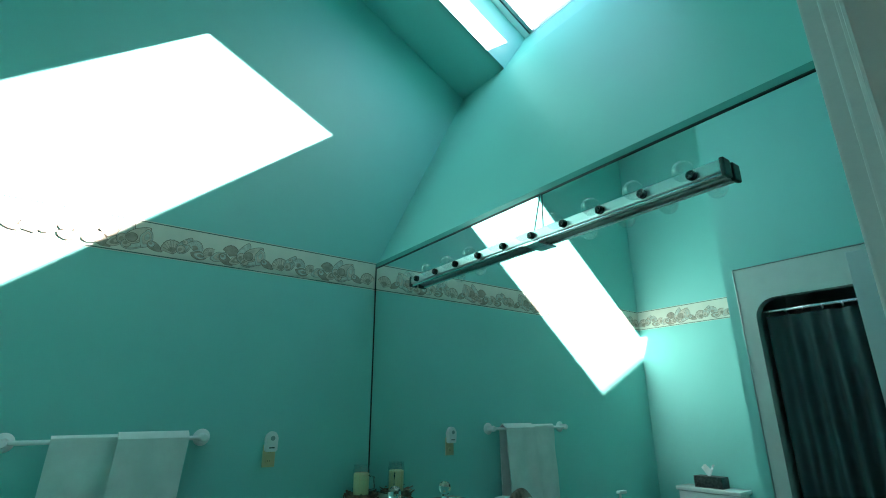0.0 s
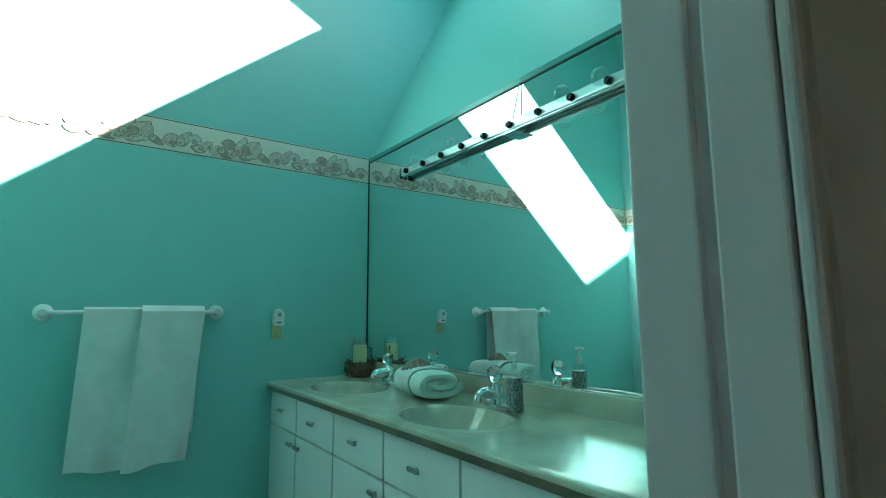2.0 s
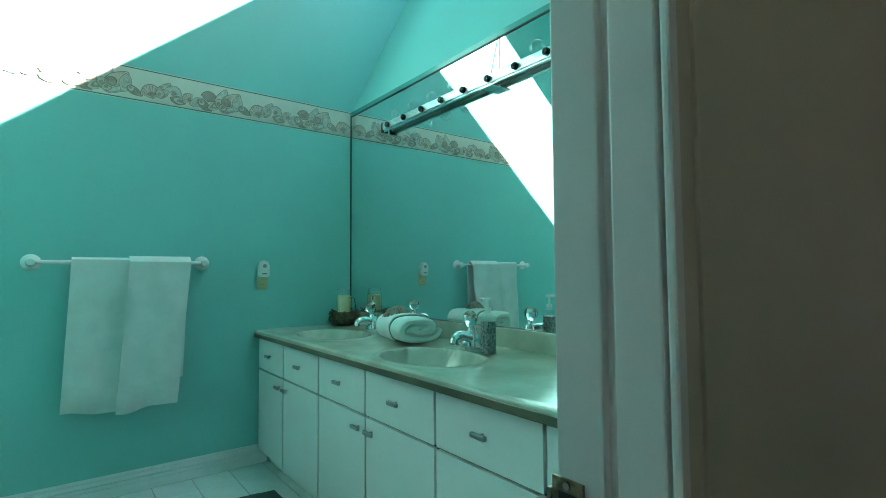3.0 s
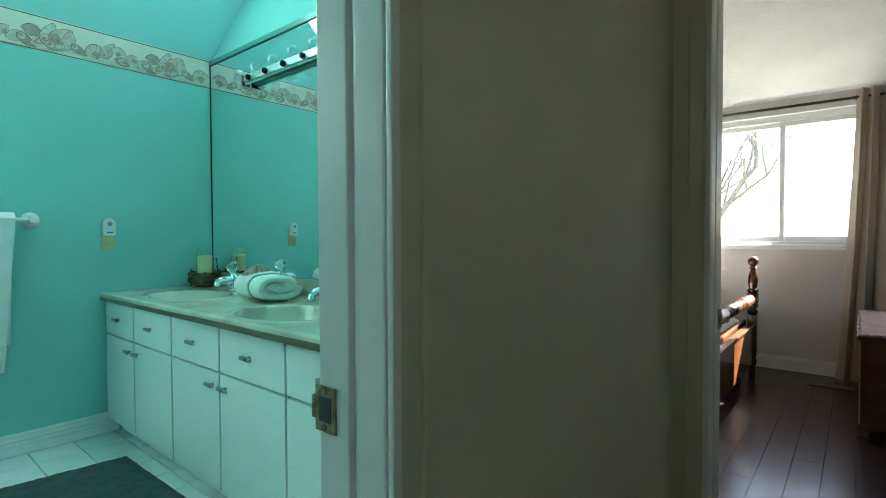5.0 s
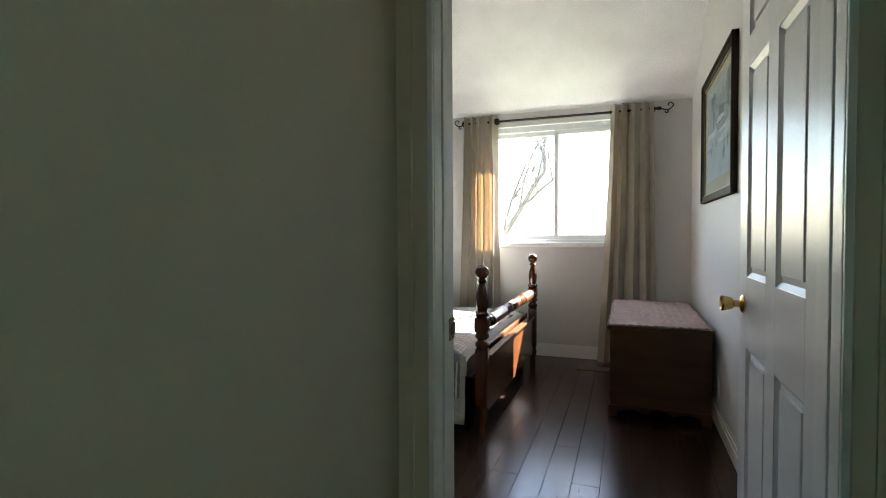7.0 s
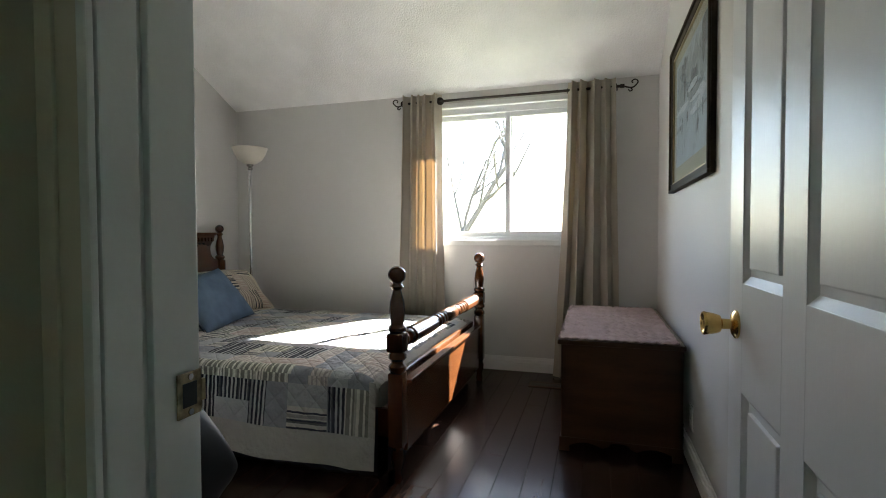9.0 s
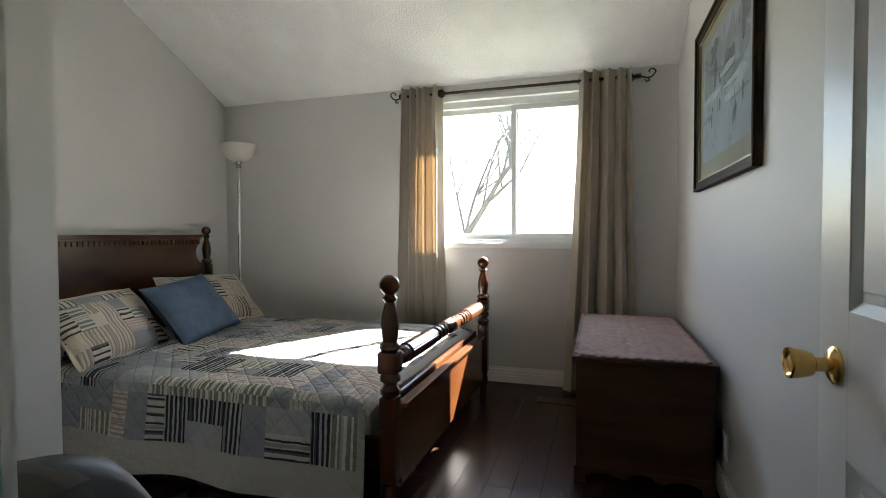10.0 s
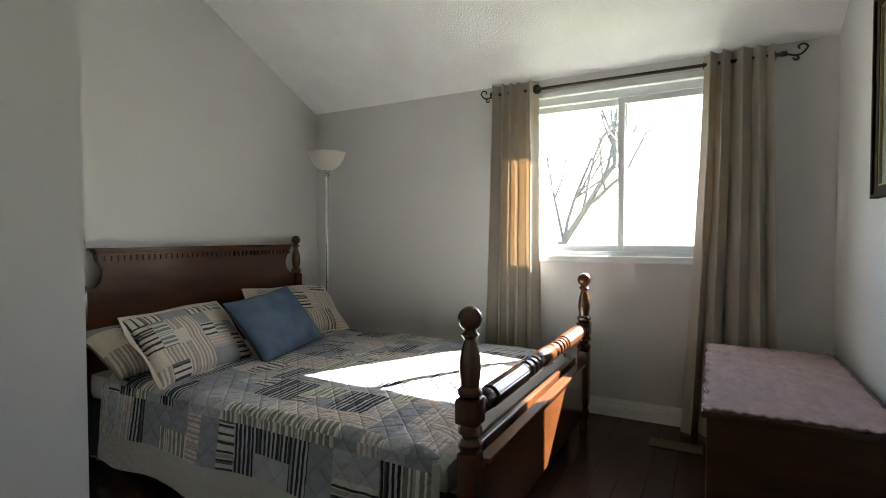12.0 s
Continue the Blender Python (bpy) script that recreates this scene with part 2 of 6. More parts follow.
M["opal"] = material("frosted_lamp_glass", (0.64, 0.60, 0.53), 0.35, vary=0.05, bump=0)
M["wornbrass"] = material("worn_brass", (0.30, 0.24, 0.15), 0.35, 1.0, vary=0.5, scale=60, bump=0.1)
M["lit"] = material("lit_frosted_glass", (0.85, 0.80, 0.70), 0.35, vary=0.03, bump=0)
M["lit"].node_tree.nodes["Principled BSDF"].inputs["Emission Color"].default_value = (1.0, 0.86, 0.62, 1)
M["lit"].node_tree.nodes["Principled BSDF"].inputs["Emission Strength"].default_value = 0.16
M["register"] = material("brown_floor_register", (0.10, 0.065, 0.045), 0.45, 0.3, vary=0.2, bump=0.05)
M["bark"] = material("grey_bark", (0.085, 0.075, 0.066), 0.9, vary=0.3, scale=20, fine=80, bump=0.6)
M["leaf"] = material("young_leaves", (0.16, 0.18, 0.05), 0.7, vary=0.3)
M["ground"] = material("dry_lawn", (0.11, 0.12, 0.055), 0.95, vary=0.4, scale=0.6, fine=20, bump=0.5)
M["glass"] = glass("clear_glass")
M["pane"] = thin_glass("thin_clear_glass")
M["bulbglass"] = thin_glass("clear_bulb_glass", 0.16)
M["s_cream"] = striped("warm_cream_patch", (0.46, 0.41, 0.33), (0.54, 0.48, 0.39), "u", 0.05, 0.0, stitched=False)
M["s_navy"] = striped("cream_navy_striped_patch", (0.50, 0.45, 0.37), (0.03, 0.035, 0.05), "u", 0.030, 0.34, stitched=False)
M["s_navy2"] = striped("cream_navy_ticking_patch", (0.50, 0.45, 0.37), (0.03, 0.035, 0.05), "v", 0.034, 0.26, stitched=False)
M["s_taupe"] = striped("cream_taupe_ticking_patch", (0.50, 0.45, 0.37), (0.27, 0.23, 0.20), "v", 0.022, 0.4, stitched=False)
M["hem"] = striped("cream_quilt_hem", (0.34, 0.33, 0.30), (0.42, 0.41, 0.375), "u", 0.05, 0.0, 0.09, stitched=False)
M["s_grey"] = striped("plain_grey_sham_patch", (0.20, 0.215, 0.225), (0.26, 0.275, 0.28), "u", 0.05, 0.0, stitched=False)
M["s_pink"] = striped("pink_beige_ticking_sham_patch", (0.48, 0.42, 0.36), (0.36, 0.28, 0.25), "u", 0.020, 0.35, stitched=False)
M["s_sage"] = striped("sage_striped_sham_patch", (0.17, 0.18, 0.165), (0.50, 0.50, 0.44), "u", 0.026, 0.34, stitched=False)
M["q_blue"] = striped("grey_blue_patch", (0.18, 0.195, 0.22), (0.245, 0.262, 0.285), "u", 0.05, 0.0)
M["q_grey"] = striped("pale_grey_patch", (0.26, 0.275, 0.29), (0.34, 0.35, 0.36), "u", 0.05, 0.0)
M["q_navy"] = striped("navy_striped_patch", (0.36, 0.37, 0.37), (0.018, 0.022, 0.034), "u", 0.024, 0.52)
M["q_navy2"] = striped("navy_ticking_patch", (0.42, 0.41, 0.37), (0.025, 0.03, 0.045), "v", 0.036, 0.26)
M["q_green"] = striped("sage_striped_patch", (0.17, 0.175, 0.155), (0.50, 0.50, 0.44), "u", 0.032, 0.30)
M["q_beige"] = striped("beige_ticking_patch", (0.46, 0.42, 0.38), (0.29, 0.24, 0.22), "v", 0.022, 0.35)
M["q_beige2"] = striped("beige_striped_patch", (0.45, 0.42, 0.38), (0.30, 0.28, 0.27), "u", 0.024, 0.35)
M["q_cream"] = striped("cream_patch", (0.50, 0.46, 0.39), (0.55, 0.51, 0.44), "u", 0.05, 0.0)


# ---- building blocks ----
def part(name, bm, mat, parent=None, label="", smooth=False):
    """Links a bmesh, in world metres, as one mesh object, under a parent if one is given."""
    bmesh.ops.recalc_face_normals(bm, faces=bm.faces)
    me = bpy.data.meshes.new(name)
    bm.to_mesh(me)
    bm.free()
    for m in (mat if isinstance(mat, (list, tuple)) else [mat]):
        me.materials.append(m)
    if smooth:
        me.polygons.foreach_set("use_smooth", [True] * len(me.polygons))
        me.set_sharp_from_angle(angle=radians(38))
    ob = new(name, me)
    if parent is not None:
        under(ob, parent)
    if label:
        tagged(ob, label)
    return ob


def world_of(ob):
    return ob.matrix_basis if ob.parent is None else world_of(ob.parent) @ ob.matrix_parent_inverse @ ob.matrix_basis


def under(ob, parent):
    ob.parent = parent
    ob.matrix_parent_inverse = world_of(parent).inverted()
    return ob


def thing(name, at, label, category, group=""):
    e = new(name)
    e.empty_display_size = 0.05
    e.matrix_basis = Matrix.Translation(at)
    return tagged(e, label, category, group)


def box(x0, x1, y0, y1, z0, z1, bm=None, bevel=0.0, index=0):
    bm = bm or bmesh.new()
    vs = [bm.verts.new((x, y, z)) for x in (x0, x1) for y in (y0, y1) for z in (z0, z1)]
    fs = [bm.faces.new([vs[i] for i in q]) for q in
          ((0, 1, 3, 2), (4, 6, 7, 5), (0, 4, 5, 1), (2, 3, 7, 6), (0, 2, 6, 4), (1, 5, 7, 3))]
    for f in fs:
        f.material_index = index
    if bevel:
        edges = list({e for f in fs for e in f.edges})
        bmesh.ops.bevel(bm, geom=edges, offset=bevel, segments=2, profile=0.6, affect="EDGES")
    return bm


def prism(poly, axis, a, b, bm=None, bevel=0.0):
    """A polygon of the two other axes, extruded along an axis from a to b."""
    bm = bm or bmesh.new()

    def put(p, w):
        return {"x": (w, p[0], p[1]), "y": (p[0], w, p[1]), "z": (p[0], p[1], w)}[axis]
    lo, hi = [bm.verts.new(put(p, a)) for p in poly], [bm.verts.new(put(p, b)) for p in poly]
    n = len(poly)
    fs = [bm.faces.new(lo), bm.faces.new(hi[::-1])]
    fs += [bm.faces.new((lo[i], lo[(i + 1) % n], hi[(i + 1) % n], hi[i])) for i in range(n)]
    if bevel:
        bmesh.ops.bevel(bm, geom=list({e for f in fs for e in f.edges}), offset=bevel, segments=2, affect="EDGES")
    return bm


def lathe(profile, origin=(0, 0, 0), way=(0, 0, 1), sides=24, bm=None):
    """Turns a profile of (radius, height) about a line from origin along way."""
    bm = bm or bmesh.new()
    turn = Vector(way).normalized().to_track_quat("Z", "Y").to_matrix()
    rings = []
    for r, h in profile:
        if r < 1e-5:
            rings.append([bm.verts.new(Vector(origin) + turn @ Vector((0, 0, h)))])
        else:
            rings.append([bm.verts.new(Vector(origin) + turn @ Vector((r * math.cos(a), r * math.sin(a), h)))
                          for a in (2 * math.pi * k / sides for k in range(sides))])
    for p, q in zip(rings, rings[1:]):
        for k in range(sides):
            j = (k + 1) % sides
            if len(p) == 1 and len(q) == 1:
                continue
            if len(p) == 1:
                bm.faces.new((p[0], q[k], q[j]))
            elif len(q) == 1:
                bm.faces.new((p[k], p[j], q[0]))
            else:
                bm.faces.new((p[k], p[j], q[j], q[k]))
    if len(rings[0]) > 1:
        bm.faces.new(rings[0][::-1])
    if len(rings[-1]) > 1:
        bm.faces.new(rings[-1])
    return bm


def rod(a, b, r, sides=16, bm=None, r2=None):
    a, b = Vector(a), Vector(b)
    return lathe([(r, 0), (r if r2 is None else r2, (b - a).length)], a, b - a, sides, bm)


def tube(points, r, sides=8, bm=None, taper=None):
    """A round tube through points; taper: the radius at the end."""
    bm = bm or bmesh.new()
    pts = [Vector(p) for p in points]
    rings = []
    n = len(pts)
    for i, p in enumerate(pts):
        d = (pts[min(i + 1, n - 1)] - pts[max(i - 1, 0)]).normalized()
        turn = d.to_track_quat("Z", "Y").to_matrix()
        rad = r if taper is None else r + (taper - r) * i / (n - 1)
        rings.append([bm.verts.new(p + turn @ Vector((rad * math.cos(2 * math.pi * k / sides), rad * math.sin(2 * math.pi * k / sides), 0)))
                      for k in range(sides)])
    for p, q in zip(rings, rings[1:]):
        # match the start of each ring with the one before it
        best = min(range(sides), key=lambda s: (p[0].co - q[s].co).length)
        for k in range(sides):
            bm.faces.new((p[k], p[(k + 1) % sides], q[(k + 1 + best) % sides], q[(k + best) % sides]))
    bm.faces.new(rings[0][::-1])
    bm.faces.new(rings[-1])
    return bm


def rounded(points, steps=5):
    """The same points joined by a smooth curve."""
    p = [Vector(q) for q in points]
    p = [2 * p[0] - p[1]] + p + [2 * p[-1] - p[-2]]
    out = []
    for a, b, c, d in zip(p, p[1:], p[2:], p[3:]):
        for k in range(steps):
            t = k / steps
            out.append(0.5 * (2 * b + (c - a) * t + (2 * a - 5 * b + 4 * c - d) * t * t + (3 * b - a - 3 * c + d) * t ** 3))
    return out + [p[-2]]


def sheet(nu, nv, place, bm=None, choose=None, uv=None, thick=0.0):
    """A grid of nu by nv faces; place(u, v) with u and v from 0 to 1."""
    bm = bm or bmesh.new()
    layer = bm.loops.layers.uv.new("cloth") if uv else None
    vs = [[bm.verts.new(place(i / nu, j / nv)) for j in range(nv + 1)] for i in range(nu + 1)]
    for i in range(nu):
        for j in range(nv):
            f = bm.faces.new((vs[i][j], vs[i + 1][j], vs[i + 1][j + 1], vs[i][j + 1]))
            if choose:
                f.material_index = choose((i + 0.5) / nu, (j + 0.5) / nv)
            if uv:
                for loop, (a, b) in zip(f.loops, ((i, j), (i + 1, j), (i + 1, j + 1), (i, j + 1))):
                    loop[layer].uv = uv(a / nu, b / nv)
    return bm


def thicken(bm, t):
    """Gives an open sheet a thickness t behind its faces, with closed rims."""
    bm.normal_update()
    front = list(bm.faces)
    back = {v: bm.verts.new(v.co - v.normal * t) for v in list(bm.verts)}
    rims = [e for e in bm.edges if len(e.link_faces) == 1]
    quads = []
    for e in rims:
        loop = e.link_loops[0]
        a, b = loop.vert, loop.link_loop_next.vert
        quads.append((a, b, e.link_faces[0].material_index))
    for f in front:
        bm.faces.new([back[v] for v in reversed(f.verts)]).material_index = f.material_index
    for a, b, i in quads:
        bm.faces.new((b, a, back[a], back[b])).material_index = i
    return bm


def structure(name, bm, mat, label, smooth=False):
    return tagged(part(name, bm, mat, smooth=smooth), label, kind="structure")


# ---- the structure ----
BX0, BX1, BY0, BY1 = -1.635, 1.50, 0.05, 2.986      # bathroom
HALL_S, HALL_W = -1.25, -2.2                        # hall
RX0, RX1, RY0, RY1 = 1.425, 5.0, -1.08, 2.70        # bedroom
D1A, D1B = -0.555, 0.216                            # bathroom doorway, along x
D2A, D2B = -0.92, -0.144                            # bedroom doorway, along y
DOOR_H, BATH_DOOR_H = 2.04, 2.24
ALC_X, ALC_Y, STEP_X = 1.576, 0.768, 2.13            # recess behind the bedroom door, and the wall past it
LEAN0, LEAN1, LEAN2 = (1.50, 2.36), (2.31, 4.03), (2.585, 4.463)
SLOPE_B = 0.486
SLOPE_R = 0.50
EAVE = 2.31
SKY_Y0, SKY_Y1 = 1.18, 2.46


def bath_roof(x):
    return LEAN1[1] + SLOPE_B * (LEAN1[0] - x)


def room_roof(x):
    return EAVE + SLOPE_R * (RX1 - x)


# floors
structure("floor_bathroom", box(BX0 - 0.1, BX1 + 0.06, BY0 - 0.05, BY1 + 0.1, -0.12, -0.006), M["grout"],
          "bathroom floor of white ceramic tiles")
structure("floor_hall", box(HALL_W, RX0 - 0.055, HALL_S - 0.1, BY0 - 0.05, -0.12, -0.006), M["subfloor"], "dark wooden hall floor")
structure("floor_bedroom", box(RX0 - 0.055, RX1 + 0.15, RY0 - 0.1, RY1 + 0.1, -0.12, -0.008), M["subfloor"],
          "dark brown laminate plank bedroom floor")

# bathroom walls
structure("wall_bath_north", prism([(BX0 - 0.1, 0), (BX1 + 0.06, 0), (BX1 + 0.06, 2.42), (LEAN1[0] + 0.05, LEAN1[1] + 0.05),
                                    (BX0 - 0.1, bath_roof(BX0 - 0.1))], "y", BY1, BY1 + 0.1), M["aqua"],
          "aqua painted bathroom wall with a shell border")
structure("wall_bath_west", box(BX0 - 0.1, BX0, BY0, BY1, 0, bath_roof(BX0)), M["aqua"], "aqua painted bathroom wall behind the toilet")
structure("wall_bath_east", box(BX1, BX1 + 0.06, BY0, BY1, 0, LEAN0[1]), M["aqua"], "aqua painted wall behind the vanity mirror")
bm = prism([LEAN0, LEAN1, (LEAN1[0] + 0.03, LEAN1[1]), (LEAN0[0] + 0.03, LEAN0[1])], "y", BY0, BY1)
prism([LEAN1, LEAN2, (LEAN2[0] + 0.03, LEAN2[1]), (LEAN1[0] + 0.03, LEAN1[1])], "y", SKY_Y0 - 0.03, SKY_Y1 + 0.03, bm)
structure("wall_bath_leaning", bm, M["aqua"], "aqua plaster slope that leans out towards the skylight")
# door wall between hall and bathroom, with the doorway through it
bm = prism([(HALL_W, 0), (D1A - 0.02, 0), (D1A - 0.02, BATH_DOOR_H + 0.02), (D1B + 0.02, BATH_DOOR_H + 0.02), (D1B + 0.02, 0), (BX1, 0), LEAN0,
            (LEAN1[0] + 0.03, LEAN1[1] + 0.06), (BX0 - 0.1, bath_roof(BX0 - 0.1) + 0.06), (BX0 - 0.1, 2.6), (HALL_W, 2.6)], "y", -0.045, BY0)
door_wall = part("wall_hall_north", bm, [M["hallpaint"], M["aqua"]])
for f in door_wall.data.polygons:
    if f.normal.y > 0.5:
        f.material_index = 1
tagged(door_wall, "hall wall, greige outside and aqua in the bathroom", kind="structure")

# hall
# south wall in four pieces around an invented opening that lets daylight into the hall
bm = box(HALL_W, -1.29, HALL_S - 0.1, HALL_S, 0, 2.5)
box(-0.97, RX0 - 0.11, HALL_S - 0.1, HALL_S, 0, 2.5, bm)
box(-1.29, -0.97, HALL_S - 0.1, HALL_S, 0, 1.5, bm)
box(-1.29, -0.97, HALL_S - 0.1, HALL_S, 1.74, 2.5, bm)
structure("wall_hall_south", bm, M["hallpaint"], "plain beige hall wall with an unseen opening added to light the hall")
structure("wall_hall_west", box(HALL_W - 0.1, HALL_W, HALL_S - 0.1, BY0, 0, 2.5), M["hallpaint"], "plain beige hall end wall")
structure("ceiling_hall", box(HALL_W - 0.1, RX0 - 0.11, HALL_S - 0.1, -0.045, 2.5, 2.6), M["ceiling"], "white hall ceiling")

# wall between hall and bedroom, with its doorway
bm = box(RX0 - 0.11, RX0, HALL_S - 0.1, D2A - 0.02, 0, 2.6)
box(RX0 - 0.11, RX0, D2B + 0.02, -0.045, 0, 2.6, bm)
box(RX0 - 0.11, RX0, D2A - 0.02, D2B + 0.02, DOOR_H + 0.02, 2.6, bm)
ob = structure("wall_bedroom_west", bm, [M["greige"], M["hallpaint"]], "wall with the bedroom doorway, beige towards the hall")
for f in ob.data.polygons:
    if f.normal.x < -0.5:
        f.material_index = 1

# bedroom walls
W_Y0, W_Y1, W_Z0, W_Z1 = -0.53, 0.80, 1.07, 2.185
bm = bmesh.new()
rings = []
for x in (RX1, RX1 + 0.15):
    for y0, y1, z0, z1 in ((RY0 - 0.1, RY1 + 0.1, 0, EAVE), (W_Y0, W_Y1, W_Z0, W_Z1)):
        rings.append([bm.verts.new((x, y, z)) for y, z in ((y0, z0), (y1, z0), (y1, z1), (y0, z1))])
for p, q in ((rings[0], rings[1]), (rings[2], rings[3]), (rings[0], rings[2]), (rings[1], rings[3])):
    for k in range(4):
        bm.faces.new((p[k], p[(k + 1) % 4], q[(k + 1) % 4], q[k]))
structure("wall_bedroom_east", bm, M["greige"], "greige bedroom wall with the window")
structure("wall_bedroom_south", prism([(RX0, 0), (RX1, 0), (RX1, EAVE), (2.24, room_roof(2.24)), (STEP_X, 3.5), (RX0, 3.5)], "y",
                                      RY0 - 0.1, RY0), M["greige"], "greige bedroom wall with a picture")
structure("wall_bedroom_north", prism([(STEP_X, 0), (RX1, 0), (RX1, EAVE), (2.24, room_roof(2.24)), (STEP_X, 3.5)], "y", RY1, RY1 + 0.1),
          M["greige"], "greige bedroom wall behind the bed")
structure("wall_bedroom_closet", prism([(ALC_Y, 0), (RY1, 0), (RY1, 3.5), (ALC_Y, 3.5)], "x", STEP_X - 0.05, STEP_X),
          M["greige"], "greige bedroom wall beside the bed")
structure("wall_recess_north", box(ALC_X, STEP_X - 0.05, ALC_Y, ALC_Y + 0.06, 0, 2.45), M["greige"], "greige end wall of the recess by the door")
structure("wall_recess_west", box(ALC_X - 0.015, ALC_X, BY0, ALC_Y, 0, 2.42), M["greige"], "greige side wall of the recess by the door")
structure("wall_bedroom_upper", prism([(2.095, 3.5), (2.13, 3.5), (2.235, 3.72), (2.20, 3.72)], "y", RY0, RY1), M["greige"], "greige strip under the sloping ceiling")
structure("wall_recess_header", box(STEP_X - 0.05, STEP_X, RY0, ALC_Y, 2.45, 3.5), M["greige"], "greige header over the bedroom entry")
structure("ceiling_recess", box(RX0, STEP_X - 0.05, RY0, -0.046, 2.45, 2.5, box(ALC_X + 0.04, STEP_X - 0.05, -0.046, ALC_Y, 2.42, 2.47)), M["ceiling"], "white flat ceiling over the bedroom entry")
structure("ceiling_bedroom", prism([(RX1 + 0.35, EAVE - 0.35 * SLOPE_R), (2.215, room_roof(2.215)),
                                    (2.27, room_roof(2.27) + 0.12), (RX1 + 0.35, EAVE - 0.35 * SLOPE_R + 0.12)], "y",
                                   RY0 - 0.1, RY1 + 0.1), M["ceiling"], "white stippled sloping bedroom ceiling")

# bathroom ceiling, open at the skylight, and the skylight's shaft
up = Vector((LEAN2[0] - LEAN1[0], LEAN2[1] - LEAN1[1]))
top_x = LEAN1[0] - 1.06
HIGH = (top_x, bath_roof(top_x))
HIGH2 = (HIGH[0] + up.x, HIGH[1] + up.y)


def roof_strip(x0, x1, y0, y1, bm=None):
    return prism([(x0, bath_roof(x0)), (x1, bath_roof(x1)), (x1, bath_roof(x1) + 0.1), (x0, bath_roof(x0) + 0.1)], "y", y0, y1, bm)


bm = roof_strip(BX0 - 0.1, HIGH[0], BY0 - 0.1, BY1 + 0.1)
roof_strip(HIGH[0], LEAN1[0], BY0 - 0.1, SKY_Y0, bm)
roof_strip(HIGH[0], LEAN1[0], SKY_Y1, BY1 + 0.1, bm)
structure("ceiling_bathroom", bm, M["aqua"], "aqua sloping bathroom ceiling around the skylight")
bm = prism([LEAN1, LEAN2, HIGH2, HIGH], "y", SKY_Y0 - 0.03, SKY_Y0 + 0.004)
prism([LEAN1, LEAN2, HIGH2, HIGH], "y", SKY_Y1 - 0.004, SKY_Y1 + 0.03, bm)
prism([(HIGH[0] + 0.004, HIGH[1]), (HIGH2[0] + 0.004, HIGH2[1]), (HIGH2[0] - 0.03, HIGH2[1]), (HIGH[0] - 0.03, HIGH[1])], "y", SKY_Y0 - 0.03, SKY_Y1 + 0.03, bm)
structure("wall_skylight_shaft", bm, M["aqua"], "aqua lined skylight shaft")


# skylight frame and pane
def skylight():
    base = tagged(new("window_skylight"), "fixed skylight with a white frame in the sloping roof", kind="structure")
    base.matrix_basis = Matrix.Translation((LEAN2[0], SKY_Y0, LEAN2[1]))
    along = Vector((HIGH2[0] - LEAN2[0], HIGH2[1] - LEAN2[1]))
    ln = along.length
    d = along / ln
    n = Vector((-d.y, d.x))
    if n.y < 0:
        n = -n

    def pt(s, h):
        q = Vector(LEAN2) + d * s + n * h
        return (q.x, q.y)
    w = 0.008
    for name, s0, s1, y0, y1 in (("window_frame", -0.05, w, SKY_Y0 - 0.05, SKY_Y1 + 0.05), ("window_frame", ln - w, ln + 0.05, SKY_Y0 - 0.05, SKY_Y1 + 0.05),
                                 ("window_frame", w, ln - w, SKY_Y0 - 0.05, SKY_Y0 + w), ("window_frame", w, ln - w, SKY_Y1 - w, SKY_Y1 + 0.05)):
        part(name, prism([pt(s0, 0.0), pt(s1, 0.0), pt(s1, 0.07), pt(s0, 0.07)], "y", y0, y1, bevel=0.006), M["vinyl"], base)
    for y0, y1, m in ((SKY_Y1 - 0.060, SKY_Y1 - 0.009, M["vinyl"]), (SKY_Y1 - 0.074, SKY_Y1 - 0.060, M["black"]), (SKY_Y1 - 0.105, SKY_Y1 - 0.074, M["steel"])):
        part("glazing_bar", prism([pt(w, 0.002), pt(ln - w, 0.002), pt(ln - w, 0.03), pt(w, 0.03)], "y", y0, y1), m, base)
    pane = part("pane", prism([pt(w, 0.035), pt(ln - w, 0.035), pt(ln - w, 0.041), pt(w, 0.041)], "y", SKY_Y0 + w, SKY_Y1 - w), M["pane"], base)
    pane.visible_shadow = False


skylight()


